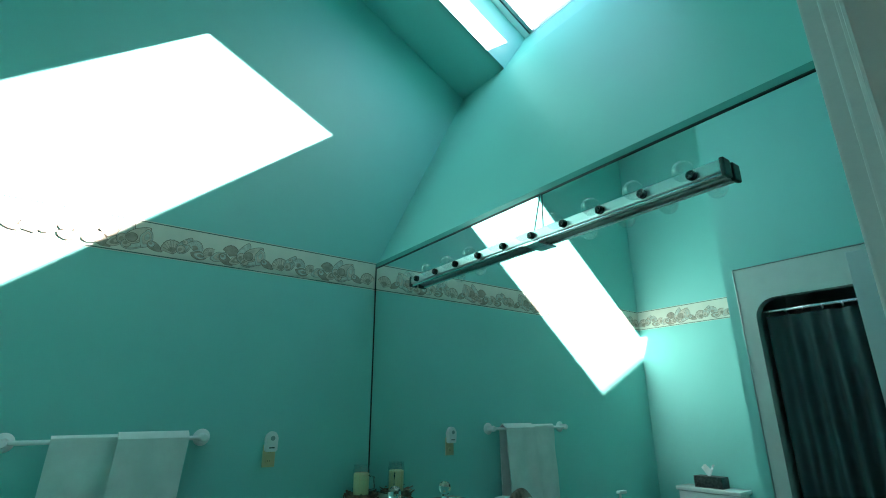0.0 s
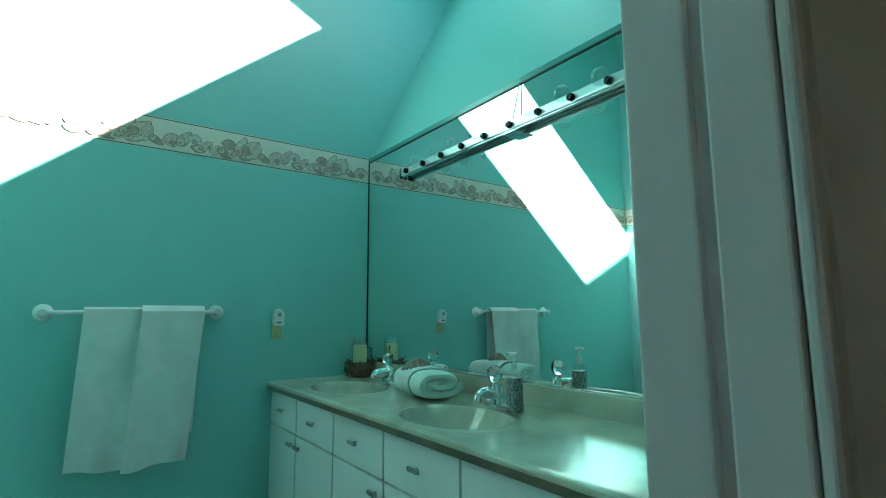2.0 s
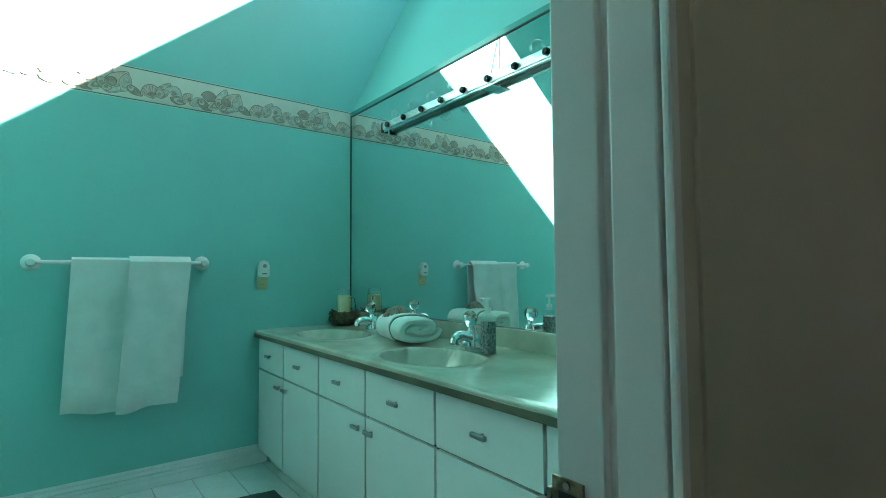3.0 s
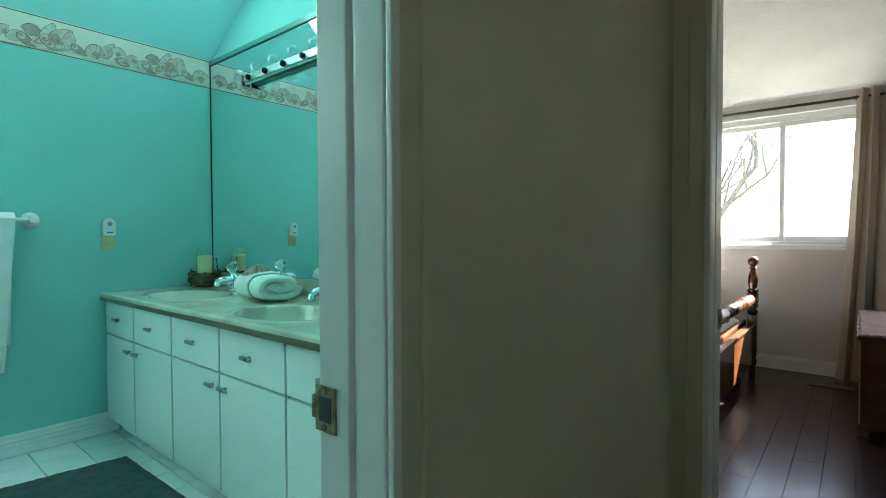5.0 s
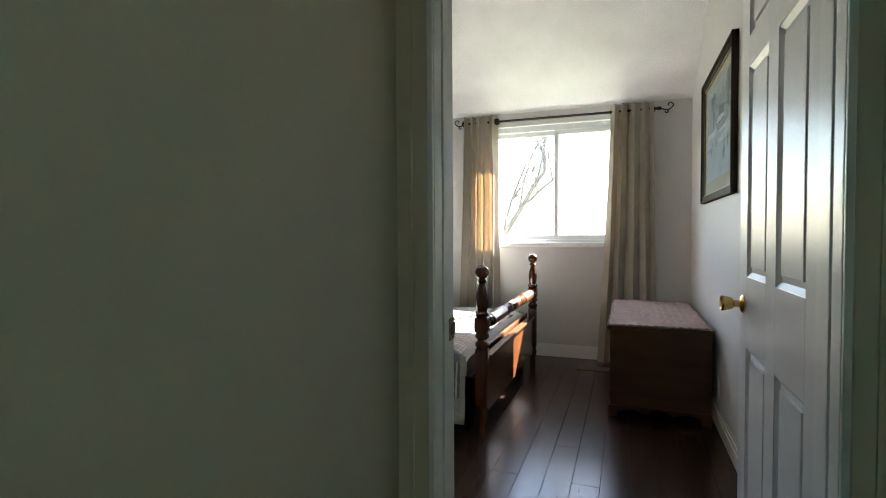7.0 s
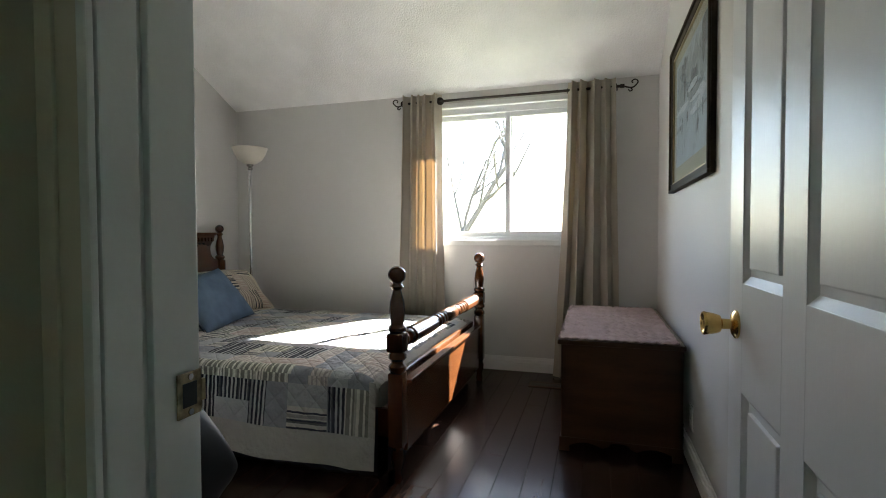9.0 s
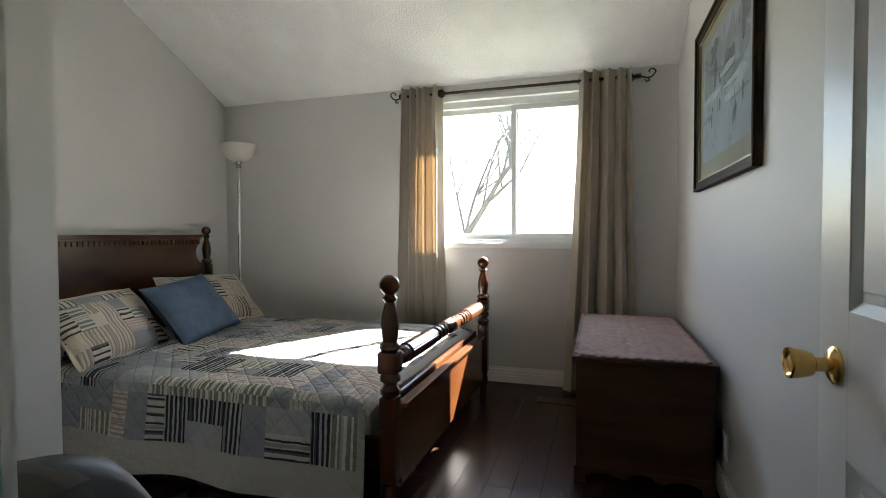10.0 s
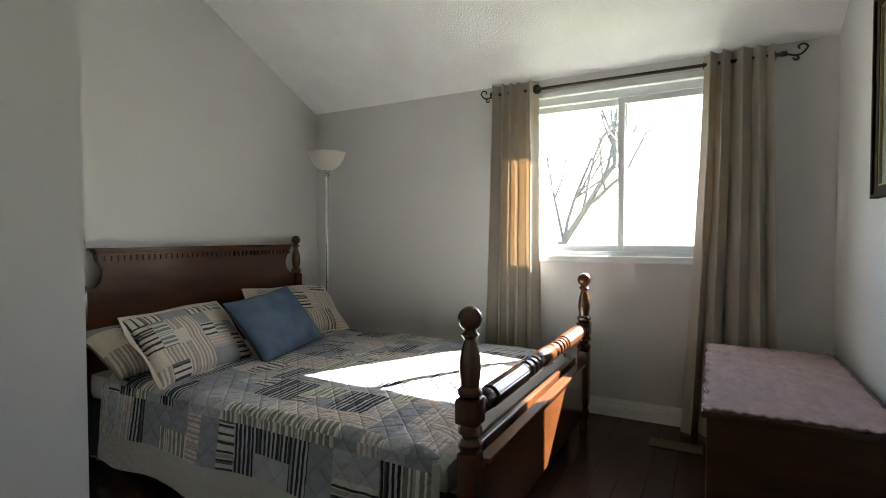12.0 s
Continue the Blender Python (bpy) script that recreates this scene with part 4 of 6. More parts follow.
# shell border on both walls
def border():
    z0, z1 = 2.165, 2.358
    for name, length, put in (("north", BX1 - BX0, lambda s, z, h: (BX0 + s, BY1 - h, z)), ("west", BY1 - 1.70, lambda s, z, h: (BX0 + h, BY1 - s, z))):
        base = tagged(new("trim_border_" + name), "cream wallpaper border printed with sea shells", kind="structure")

        def quad(bm, a, b, c, d, h, i=0):
            f = bm.faces.new([bm.verts.new(put(*p, h)) for p in (a, b, c, d)])
            f.material_index = i
            return f
        bm = bmesh.new()
        x = 0.0
        quad(bm, (0, z0), (length, z0), (length, z1), (0, z1), 0.0015)
        part("paper", bm, M["paper"], base)
        bm = bmesh.new()
        for za, zb in ((z0 + 0.004, z0 + 0.010), (z1 - 0.010, z1 - 0.004)):
            quad(bm, (0, za), (length, za), (length, zb), (0, zb), 0.0021)
        part("printed_line", bm, M["line"], base)
        bm = bmesh.new()
        h = 0.0024
        start, period = 0.01, 0.60
        # one repeat of the print: place along, height, size, turn, colour, kind
        repeat = [(0.045, -0.020, 0.050, 0.3, 2, "fan"), (0.105, -0.004, 0.040, 1.0, 1, "whelk"), (0.120, 0.022, 0.024, 0.2, 1, "whelk"),
                  (0.165, 0.008, 0.038, -0.4, 1, "fan"), (0.185, -0.042, 0.036, -0.1, 0, "oyster"), (0.235, -0.018, 0.034, 0.9, 2, "fan"),
                  (0.290, -0.030, 0.040, 0.5, 1, "oyster"), (0.325, -0.040, 0.034, -0.7, 0, "whelk"), (0.355, 0.014, 0.042, -0.2, 0, "fan"),
                  (0.385, -0.034, 0.036, 0.6, 2, "oyster"), (0.425, 0.010, 0.046, 1.2, 1, "whelk"), (0.455, -0.038, 0.038, 0.1, 1, "whelk"),
                  (0.475, 0.014, 0.048, 0.7, 2, "whelk"), (0.520, 0.004, 0.044, 1.4, 1, "oyster"), (0.560, -0.030, 0.030, -0.5, 0, "whelk")]
        jobs = [(start + n * period + p[0],) + p[1:] for n in range(int(length / period) + 1) for p in repeat]
        for s, up, w, turn, col, kind in jobs:
            if s > length - 0.03:
                continue
            w *= 1.22
            zc = (z0 + z1) / 2 - 0.010 + up
            h += 0.00008

            def poly(pts, dh, idx):
                rot = [(s + p * math.cos(turn) - q * math.sin(turn), zc + p * math.sin(turn) + q * math.cos(turn)) for p, q in pts]
                rot = [(min(max(p, 0.002), length - 0.002), min(max(q, z0 + 0.014), z1 - 0.012)) for p, q in rot]
                if len(set(rot)) > 2:
                    bm.faces.new([bm.verts.new(put(*p, h + dh)) for p in rot]).material_index = idx

            def oval(cx, cz, a, b, dh, idx, tip=0.0):
                ring = [2 * math.pi * k / 24 for k in range(24)]
                poly([(cx + a * math.cos(t) * (1 + tip * max(0, math.cos(t)) ** 3), cz + b * math.sin(t) * (1 - 0.3 * tip * math.cos(t))) for t in ring], dh, idx)
            if kind == "fan":        # outline, body, shaded foot and fine ribs
                def edge(r, a):
                    return r * math.sin(a), -w * 0.6 + 1.3 * r * math.cos(a)
                angles = [-1.2 + 2.4 * k / 16 for k in range(17)]
                poly([(0, -w * 0.66)] + [edge(w * (1.03 - 0.03 * (k % 2)), a) for k, a in enumerate(angles)], 0.0, 3)
                poly([(0, -w * 0.6)] + [edge(w * (0.98 - 0.03 * (k % 2)), a) for k, a in enumerate(angles)], 0.00001, col)
                poly([(0, -w * 0.58)] + [edge(w * 0.5, a) for a in angles[2:-2]], 0.00002, 0)
                for a in angles[2:-1:2]:
                    poly([(0, -w * 0.55), edge(w * 0.93, a - 0.018), edge(w * 0.93, a + 0.018)], 0.00003, 3 if col == 2 else 0)
            elif kind == "whelk":    # pear-shaped body with two whorls at its head and a shaded lip
                oval(0, 0, w * 1.02, w * 0.64, 0, 3, 0.35)
                oval(0, 0, w * 0.97, w * 0.59, 0.00001, col, 0.35)
                oval(-w * 0.05, -w * 0.22, w * 0.72, w * 0.30, 0.00002, 0, 0.3)
                oval(-w * 0.05, -w * 0.12, w * 0.74, w * 0.30, 0.00003, col, 0.3)
                oval(-w * 0.42, w * 0.05, w * 0.46, w * 0.44, 0.00004, 3)
                oval(-w * 0.43, w * 0.06, w * 0.42, w * 0.40, 0.00005, (col + 1) % 3)
                oval(-w * 0.55, w * 0.10, w * 0.22, w * 0.20, 0.00006, 0)
            else:                    # oyster: flat ragged oval in three layers
                for r, idx, off in ((1.0, 3, 0), (0.94, col, 0), (0.70, 0, 0.10), (0.66, (col + 1) % 3, 0.10), (0.40, 0, 0.18), (0.36, col, 0.18)):
                    pts = [2 * math.pi * k / 22 for k in range(22)]
                    poly([(w * (r * math.cos(t) * (1 + 0.07 * math.sin(5 * t)) + off), w * 0.55 * r * math.sin(t) * (1 + 0.08 * math.cos(4 * t))) for t in pts], (1 - r) * 0.00006, idx)
        shells = part("printed_shells", bm, [M["shell_a"], M["shell_b"], M["shell_c"], M["ink"]], base)
        tagged(shells, kind="stuff")


border()


# ---- towel bar and towels ----
def towel_bar():
    y, z = BY1 - 0.062, 1.25
    base = thing("towel_bar", (0.105, BY1, z), "white towel bar on two round scalloped posts", "towel rail")
    for x in (-0.288, 0.503):
        prof = [(0.0, 0), (0.040, 0.0), (0.042, 0.005), (0.035, 0.012), (0.022, 0.02), (0.016, 0.045), (0.02, 0.055), (0.022, 0.065), (0.016, 0.078), (0, 0.08)]
        part("post", lathe(prof, (x, BY1, z), (0, -1, 0), 22), M["whiteplastic"], base, smooth=True)
    part("bar", rod((-0.288, y, z), (0.503, y, z), 0.0105, 16), M["whiteplastic"], base, smooth=True)


towel_bar()


def hanging_towel(xa, xb, xc, xd, zb, zback, label, seed, front_by=0.0):
    """A towel folded over the bar: top from xa to xb, foot from xc to xd at zb; the back fold ends at zback."""
    y, z = BY1 - 0.062, 1.262
    top, front, back = 0.05, z - zb, z - zback
    total = front + back + top

    def place(u, v):
        s = v * total
        if s < front:
            f = 1 - s / front
            x = xa + (xb - xa) * u + (xc - xa) * f * (1 - u) + (xd - xb) * f * u
            wav = 0.013 * f * math.sin(u * 9 + seed + 1.5 * s) + 0.017 * noise.noise(Vector((u * 3, s * 4, seed)))
            return x, y - front_by - 0.022 - 0.010 * f + wav * min(1, f * 4), zb + s + 0.012 * math.sin(u * 5 + seed) * f
        if s < front + top:
            a = (s - front) / top * math.pi
            return xa + (xb - xa) * u, y - front_by * (1 - s / total) - 0.022 * math.cos(a), z + (0.016 + front_by * 0.25) * math.sin(a)
        f = (s - front - top) / back
        return xa + (xb - xa) * u - 0.02 * f, y + 0.022 + 0.012 * f, z - back * f
    base = thing("towel", ((xa + xb) / 2, y, zb), label, "towel")
    bm = sheet(26, 90, place)
    thicken(bm, 0.008)
    part("cloth", bm, M["terry"], base, smooth=True)

    def band(u, v):
        p = Vector(place(u, (0.055 + 0.075 * v) / total))
        return p.x, p.y - 0.0105, p.z
    bm = sheet(26, 6, band)
    thicken(bm, 0.004)
    part("woven_band", bm, M["terry"], base, smooth=True)


hanging_towel(-0.125, 0.135, -0.155, 0.115, 0.478, 0.62, "white terry towel folded over the white bar", 1.0)
hanging_towel(0.125, 0.425, 0.075, 0.365, 0.470, 0.60, "white terry towel overlapping its neighbour on the bar", 4.0, 0.034)


# ---- outlet with plug-in freshener ----
def outlet():
    base = thing("wall_outlet", (0.862, BY1, 1.14), "ivory wall outlet on the aqua wall", "outlet")
    y = BY1
    part("plate", box(0.828, 0.898, y - 0.006, y, 1.085, 1.20, bevel=0.003), M["ivory"], base)
    for z in (1.117, 1.165):
        part("receptacle", lathe([(0, 0), (0.017, 0), (0.016, 0.003), (0, 0.003)], (0.863, y - 0.006, z), (0, -1, 0), 18), M["ivory"], base)
        for dx in (-0.006, 0.006):
            part("slot", box(0.863 + dx - 0.001, 0.863 + dx + 0.001, y - 0.0097, y - 0.0092, z - 0.004, z + 0.005), M["black"], base)
    f = thing("air_freshener", (0.863, y - 0.02, 1.16), "white plug-in air freshener with a round vent", "air freshener")
    poly = [(0.830, 1.165), (0.896, 1.165)] + [(0.863 + 0.033 * math.cos(a), 1.235 + 0.036 * math.sin(a)) for a in [math.pi * k / 12 for k in range(13)]]
    part("housing", prism(poly, "y", y - 0.045, y - 0.0065, bevel=0.006), M["whiteplastic"], f, smooth=True)
    part("vent_ring", lathe([(0.019, 0), (0.024, 0.002), (0.024, 0.004), (0.019, 0.004)], (0.863, y - 0.0455, 1.235), (0, -1, 0), 24), M["whiteplastic"], f, smooth=True)
    part("button", lathe([(0, 0), (0.015, 0), (0.012, 0.006), (0, 0.006)], (0.863, y - 0.045, 1.235), (0, -1, 0), 20), M["vent"], f, "grey round vent", smooth=True)
    part("label_bar", box(0.848, 0.878, y - 0.0457, y - 0.045, 1.183, 1.189), M["black"], f)


outlet()


# ---- things on the vanity ----
def faucet(x, y):
    z = VTOP + 0.003
    base = thing("faucet", (x, y, z), "chrome basin faucet with one clear ball handle", "faucet", "vanity faucets")
    plate = [(x + 0.028, y - 0.078), (x + 0.028, y + 0.078), (x + 0.010, y + 0.084), (x - 0.014, y + 0.060), (x - 0.034, y + 0.022), (x - 0.034, y - 0.022), (x - 0.014, y - 0.060), (x + 0.010, y - 0.084)]
    part("base_plate", prism(plate, "z", z, z + 0.014, bevel=0.005), M["chrome"], base, smooth=True)
    body = lathe([(0.030, 0.010), (0.027, 0.03), (0.024, 0.055), (0.020, 0.064), (0, 0.066)], (x, y, z))
    for s in (-1, 1):     # shoulders that slope down to the plate
        prism([(y, z + 0.052), (y + s * 0.075, z + 0.016), (y + s * 0.075, z + 0.010), (y, z + 0.010)], "x", x - 0.012, x + 0.018, body, 0.003)
    part("body", body, M["chrome"], base, smooth=True)
    spout = tube([(x - 0.006, y, z + 0.036), (x - 0.045, y, z + 0.048), (x - 0.078, y, z + 0.048), (x - 0.098, y, z + 0.040)], 0.021, 14, taper=0.015)
    lathe([(0.013, 0), (0.015, 0.004), (0.015, 0.018), (0.010, 0.021), (0, 0.021)], (x - 0.094, y, z + 0.044), (-0.25, 0, -1), 14, spout)
    part("spout", spout, M["chrome"], base, smooth=True)
    part("stem", lathe([(0.016, 0.064), (0.012, 0.074), (0.014, 0.080), (0, 0.081)], (x, y, z), (-0.12, 0, 1), 14), M["chrome"], base, smooth=True)
    part("ball_handle", lathe([(0.010, 0.078), (0.020, 0.082), (0.028, 0.094), (0.030, 0.104), (0.026, 0.118), (0.014, 0.126), (0, 0.127)], (x, y, z), (-0.12, 0, 1), 10), M["glass"], base, "clear faceted ball handle")
    part("lift_rod", rod((x + 0.022, y, z + 0.012), (x + 0.022, y, z + 0.07), 0.0025, 8), M["chrome"], base)
    grown = Matrix.Translation((x, y, z)) @ Matrix.Diagonal((1.12, 1.15, 1.38, 1)) @ Matrix.Translation((-x, -y, -z))
    for piece in base.children:
        piece.data.transform(grown)


faucet(1.345, 2.41)
faucet(1.305, 1.445)


def soap_bottle(x, y):
    z = VTOP + 0.001
    base = thing("soap_dispenser", (x, y, z), "clear pump bottle filled with dark speckled soap", "soap dispenser")
    part("filling", box(x - 0.024, x + 0.024, y - 0.024, y + 0.024, z + 0.003, z + 0.140, bevel=0.006), M["potpourri"], base, "dark speckled filling")
    bm = box(x - 0.028, x + 0.028, y - 0.028, y + 0.028, z, z + 0.168, bevel=0.010)
    part("bottle", bm, M["pane"], base, smooth=True)
    part("neck", rod((x, y, z + 0.168), (x, y, z + 0.196), 0.013, 16), M["whiteplastic"], base)
    part("stem", rod((x, y, z + 0.196), (x, y, z + 0.230), 0.0045, 10), M["whiteplastic"], base)
    bm = box(x - 0.035, x + 0.012, y - 0.009, y + 0.009, z + 0.228, z + 0.240, bevel=0.004)
    part("pump_head", bm, M["whiteplastic"], base)


soap_bottle(1.290, 1.325)


def rolled_towel():
    base = thing("rolled_towel", (1.27, 1.86, VTOP), "pale mint towel folded and rolled up on the vanity top", "towel")
    way = Vector((-0.22, -1, 0)).normalized()
    side = Vector((1, -0.22, 0)).normalized()
    turns, pitch, core = 2.1, 0.0345, 0.006
    mid = Vector((1.245, 1.875, VTOP + core + turns * pitch + 0.002))
    length = 0.31
    n = 84

    def at(a, r, s):
        lump = 1 + 0.07 * noise.noise(Vector((math.cos(a) * 1.4, math.sin(a) * 1.4, s * 7)))
        x, z = r * lump * math.cos(a) * 1.0, r * lump * math.sin(a)
        x += 0.052 * math.tanh(x / 0.03)          # pressed to a flat oval
        return mid + side * x + Vector((0, 0, z)) + way * s

    def wrap(u, v):
        # once along the outside of the spiral and back along its inside
        t = (2 * u if u < 0.5 else 2 - 2 * u)
        a = t * turns * 2 * math.pi - 0.6
        e = abs(2 * v - 1)
        puff = math.sqrt(max(0, 1 - max(0, (e - 0.86) / 0.14) ** 2))
        middle = core + pitch * t * turns - pitch / 2
        half = pitch * 0.485 * (0.42 + 0.65 * puff)
        r = max(0.002, middle + (half if u < 0.5 else -half))
        s = (v - 0.5) * (length - 0.012 * math.sin(t * 9) * (1 if v > 0.5 else 0))
        return at(a, r, s)
    bm = sheet(2 * n, 22, wrap)
    bm.verts.ensure_lookup_table()
    for row in (0, 22):     # close the two spiral ends
        ring = [bm.verts[i * 23 + row] for i in range(2 * n + 1)]
        for i in range(n):
            if len({ring[i], ring[i + 1], ring[2 * n - i - 1], ring[2 * n - i]}) == 4:
                bm.faces.new((ring[i], ring[i + 1], ring[2 * n - i - 1], ring[2 * n - i]))
    bmesh.ops.remove_doubles(bm, verts=bm.verts, dist=0.0002)
    part("roll", bm, M["terrymint"], base, smooth=True)
    outer = core + turns * pitch
    last = (turns * 2 * math.pi - 0.6) % (2 * math.pi)

    def skin(u):
        a = last + 0.1 + (1.28 * math.pi - last) * u
        return a, core + pitch * (turns - (2 * math.pi + last - a) / (2 * math.pi)) + 0.003

    def drape(u, v):
        a, r = skin(u)
        return at(a, r + 0.002 * math.sin(math.pi * v), length * (0.13 - 0.64 * v))
    bm = sheet(44, 16, drape)
    thicken(bm, 0.006)
    part("outer_fold", bm, M["terry"], base, smooth=True)

    def seam(u, v):
        a, r = skin(u)
        return at(a, r + 0.0005, length * 0.13 + 0.0005 + 0.005 * v)
    bm = sheet(44, 2, seam)
    thicken(bm, 0.005)
    part("woven_edge", bm, M["hemgreen"], base, "dark green woven edge of the towel")
    c = mid + Vector((-0.02, 0.06, outer - 0.010))
    shell = thing("scallop_shell", c, "ribbed brown scallop shell lying on the rolled towel", "sea shell")

    def fan(u, v):
        a = -1.4 + 2.8 * u
        r = 0.082 * v * (1 - 0.05 * abs(math.sin(u * 2.8 * 8)))
        drop = 0.02 * (abs(math.sin(a)) * v) ** 2
        return c + side * (r * math.sin(a)) + way * (r * math.cos(a) - 0.035) + Vector((0, 0, 0.030 * (1 - (2 * v - 0.9) ** 2) * math.cos(a * 0.8) + 0.0035 * math.sin(u * 62) * v - drop))
    bm = sheet(72, 10, fan)
    thicken(bm, 0.003)
    part("valve", bm, M["scallop"], shell, smooth=True)


rolled_towel()


def candle_basket():
    x, y, z = 1.372, 2.850, VTOP
    b = thing("potpourri_wreath", (x, y, z), "dark twig and shell wreath around a candle jar", "basket")
    rnd = random.Random(9)
    bm = lathe([(0.05, 0), (0.074, 0.012), (0.090, 0.055), (0.080, 0.095), (0.05, 0.08)], (x, y, z), sides=20)
    part("bowl", bm, M["wicker"], b, smooth=True)
    bm = bmesh.new()
    for k in range(150):
        a, h = rnd.uniform(0, 6.28), rnd.uniform(0.01, 0.105)
        r = rnd.uniform(0.072, 0.096)
        p = Vector((x + r * math.cos(a), y + r * math.sin(a), z + h))
        q = p + Vector((rnd.uniform(-1, 1), rnd.uniform(-1, 1), rnd.uniform(-0.4, 0.8))) * 0.022
        p.y, q.y = min(p.y, BY1 - 0.02), min(q.y, BY1 - 0.02)
        q.x = min(q.x, 1.47)
        q.z = max(q.z, z + 0.004)
        rod(p, q, rnd.uniform(0.003, 0.008), 5, bm, 0.003)
    tagged(part("twigs", bm, M["wicker"], b), kind="stuff")
    j = thing("candle_jar", (x, y, z + 0.07), "pale yellow candle in a clear glass mug", "candle")
    part("candle", lathe([(0, 0), (0.044, 0), (0.045, 0.112), (0.038, 0.117), (0, 0.110)], (x, y, z + 0.086), sides=24), M["wax"], j, smooth=True)
    part("jar", lathe([(0.049, 0), (0.051, 0.03), (0.051, 0.135), (0.046, 0.150), (0.048, 0.168), (0.046, 0.168), (0.044, 0.150), (0.0495, 0.133), (0.0485, 0.004)], (x, y, z + 0.08), sides=28), M["pane"], j, smooth=True)
    part("mug_handle", tube([(x + 0.03, y - 0.034, z + 0.19), (x + 0.05, y - 0.062, z + 0.18), (x + 0.05, y - 0.062, z + 0.12), (x + 0.03, y - 0.036, z + 0.11)], 0.005, 8), M["glass"], j, smooth=True)


candle_basket()


# ---- toilet, tissue box, shower, mat, register ----
def toilet():
    y = 2.42
    base = thing("toilet", (-1.3, y, 0), "white two-piece toilet against the aqua wall", "toilet")
    part("tank", box(BX0 + 0.015, BX0 + 0.20, y - 0.26, y + 0.26, 0.38, 0.71, bevel=0.02), M["porcelain"], base, smooth=True)
    part("tank_lid", box(BX0 + 0.005, BX0 + 0.215, y - 0.275, y + 0.275, 0.71, 0.745, bevel=0.012), M["porcelain"], base, smooth=True)
    part("lever", tube([(BX0 + 0.20, y - 0.17, 0.65), (BX0 + 0.222, y - 0.17, 0.65), (BX0 + 0.226, y - 0.23, 0.642)], 0.006, 8), M["chrome"], base, "chrome flush lever")
    bm = bmesh.new()

    def bowl(u, v):
        a = 2 * math.pi * u
        k = 0.62 + 0.38 * v ** 0.6
        return BX0 + 0.45 + 0.235 * k * math.cos(a), y + 0.18 * k * math.sin(a), 0.39 * v
    sheet(32, 10, bowl, bm)
    part("bowl", bm, M["porcelain"], base, smooth=True)
    part("seat", prism([(BX0 + 0.45 + 0.24 * math.cos(2 * math.pi * k / 32), y + 0.185 * math.sin(2 * math.pi * k / 32)) for k in range(32)], "z", 0.39, 0.425, bevel=0.008),
         M["porcelain"], base, smooth=True)
    t = thing("tissue_box", (BX0 + 0.11, y + 0.02, 0.745), "dark printed tissue box on the toilet tank", "tissue box")
    part("carton", box(BX0 + 0.05, BX0 + 0.17, y - 0.12, y + 0.12, 0.745, 0.835, bevel=0.003), M["box"], t)

    def tuft(u, v):
        a = 2 * math.pi * u
        r = 0.012 + 0.035 * v * (1 + 0.4 * math.sin(5 * a))
        return BX0 + 0.11 + r * math.cos(a) * 0.6, y + 0.01 + r * math.sin(a), 0.834 + 0.075 * v + 0.02 * math.sin(3 * a + 1) * v
    part("tissue", sheet(24, 6, tuft), M["tissue"], t, smooth=True)


toilet()

SHX, SHY = -0.78, 1.70


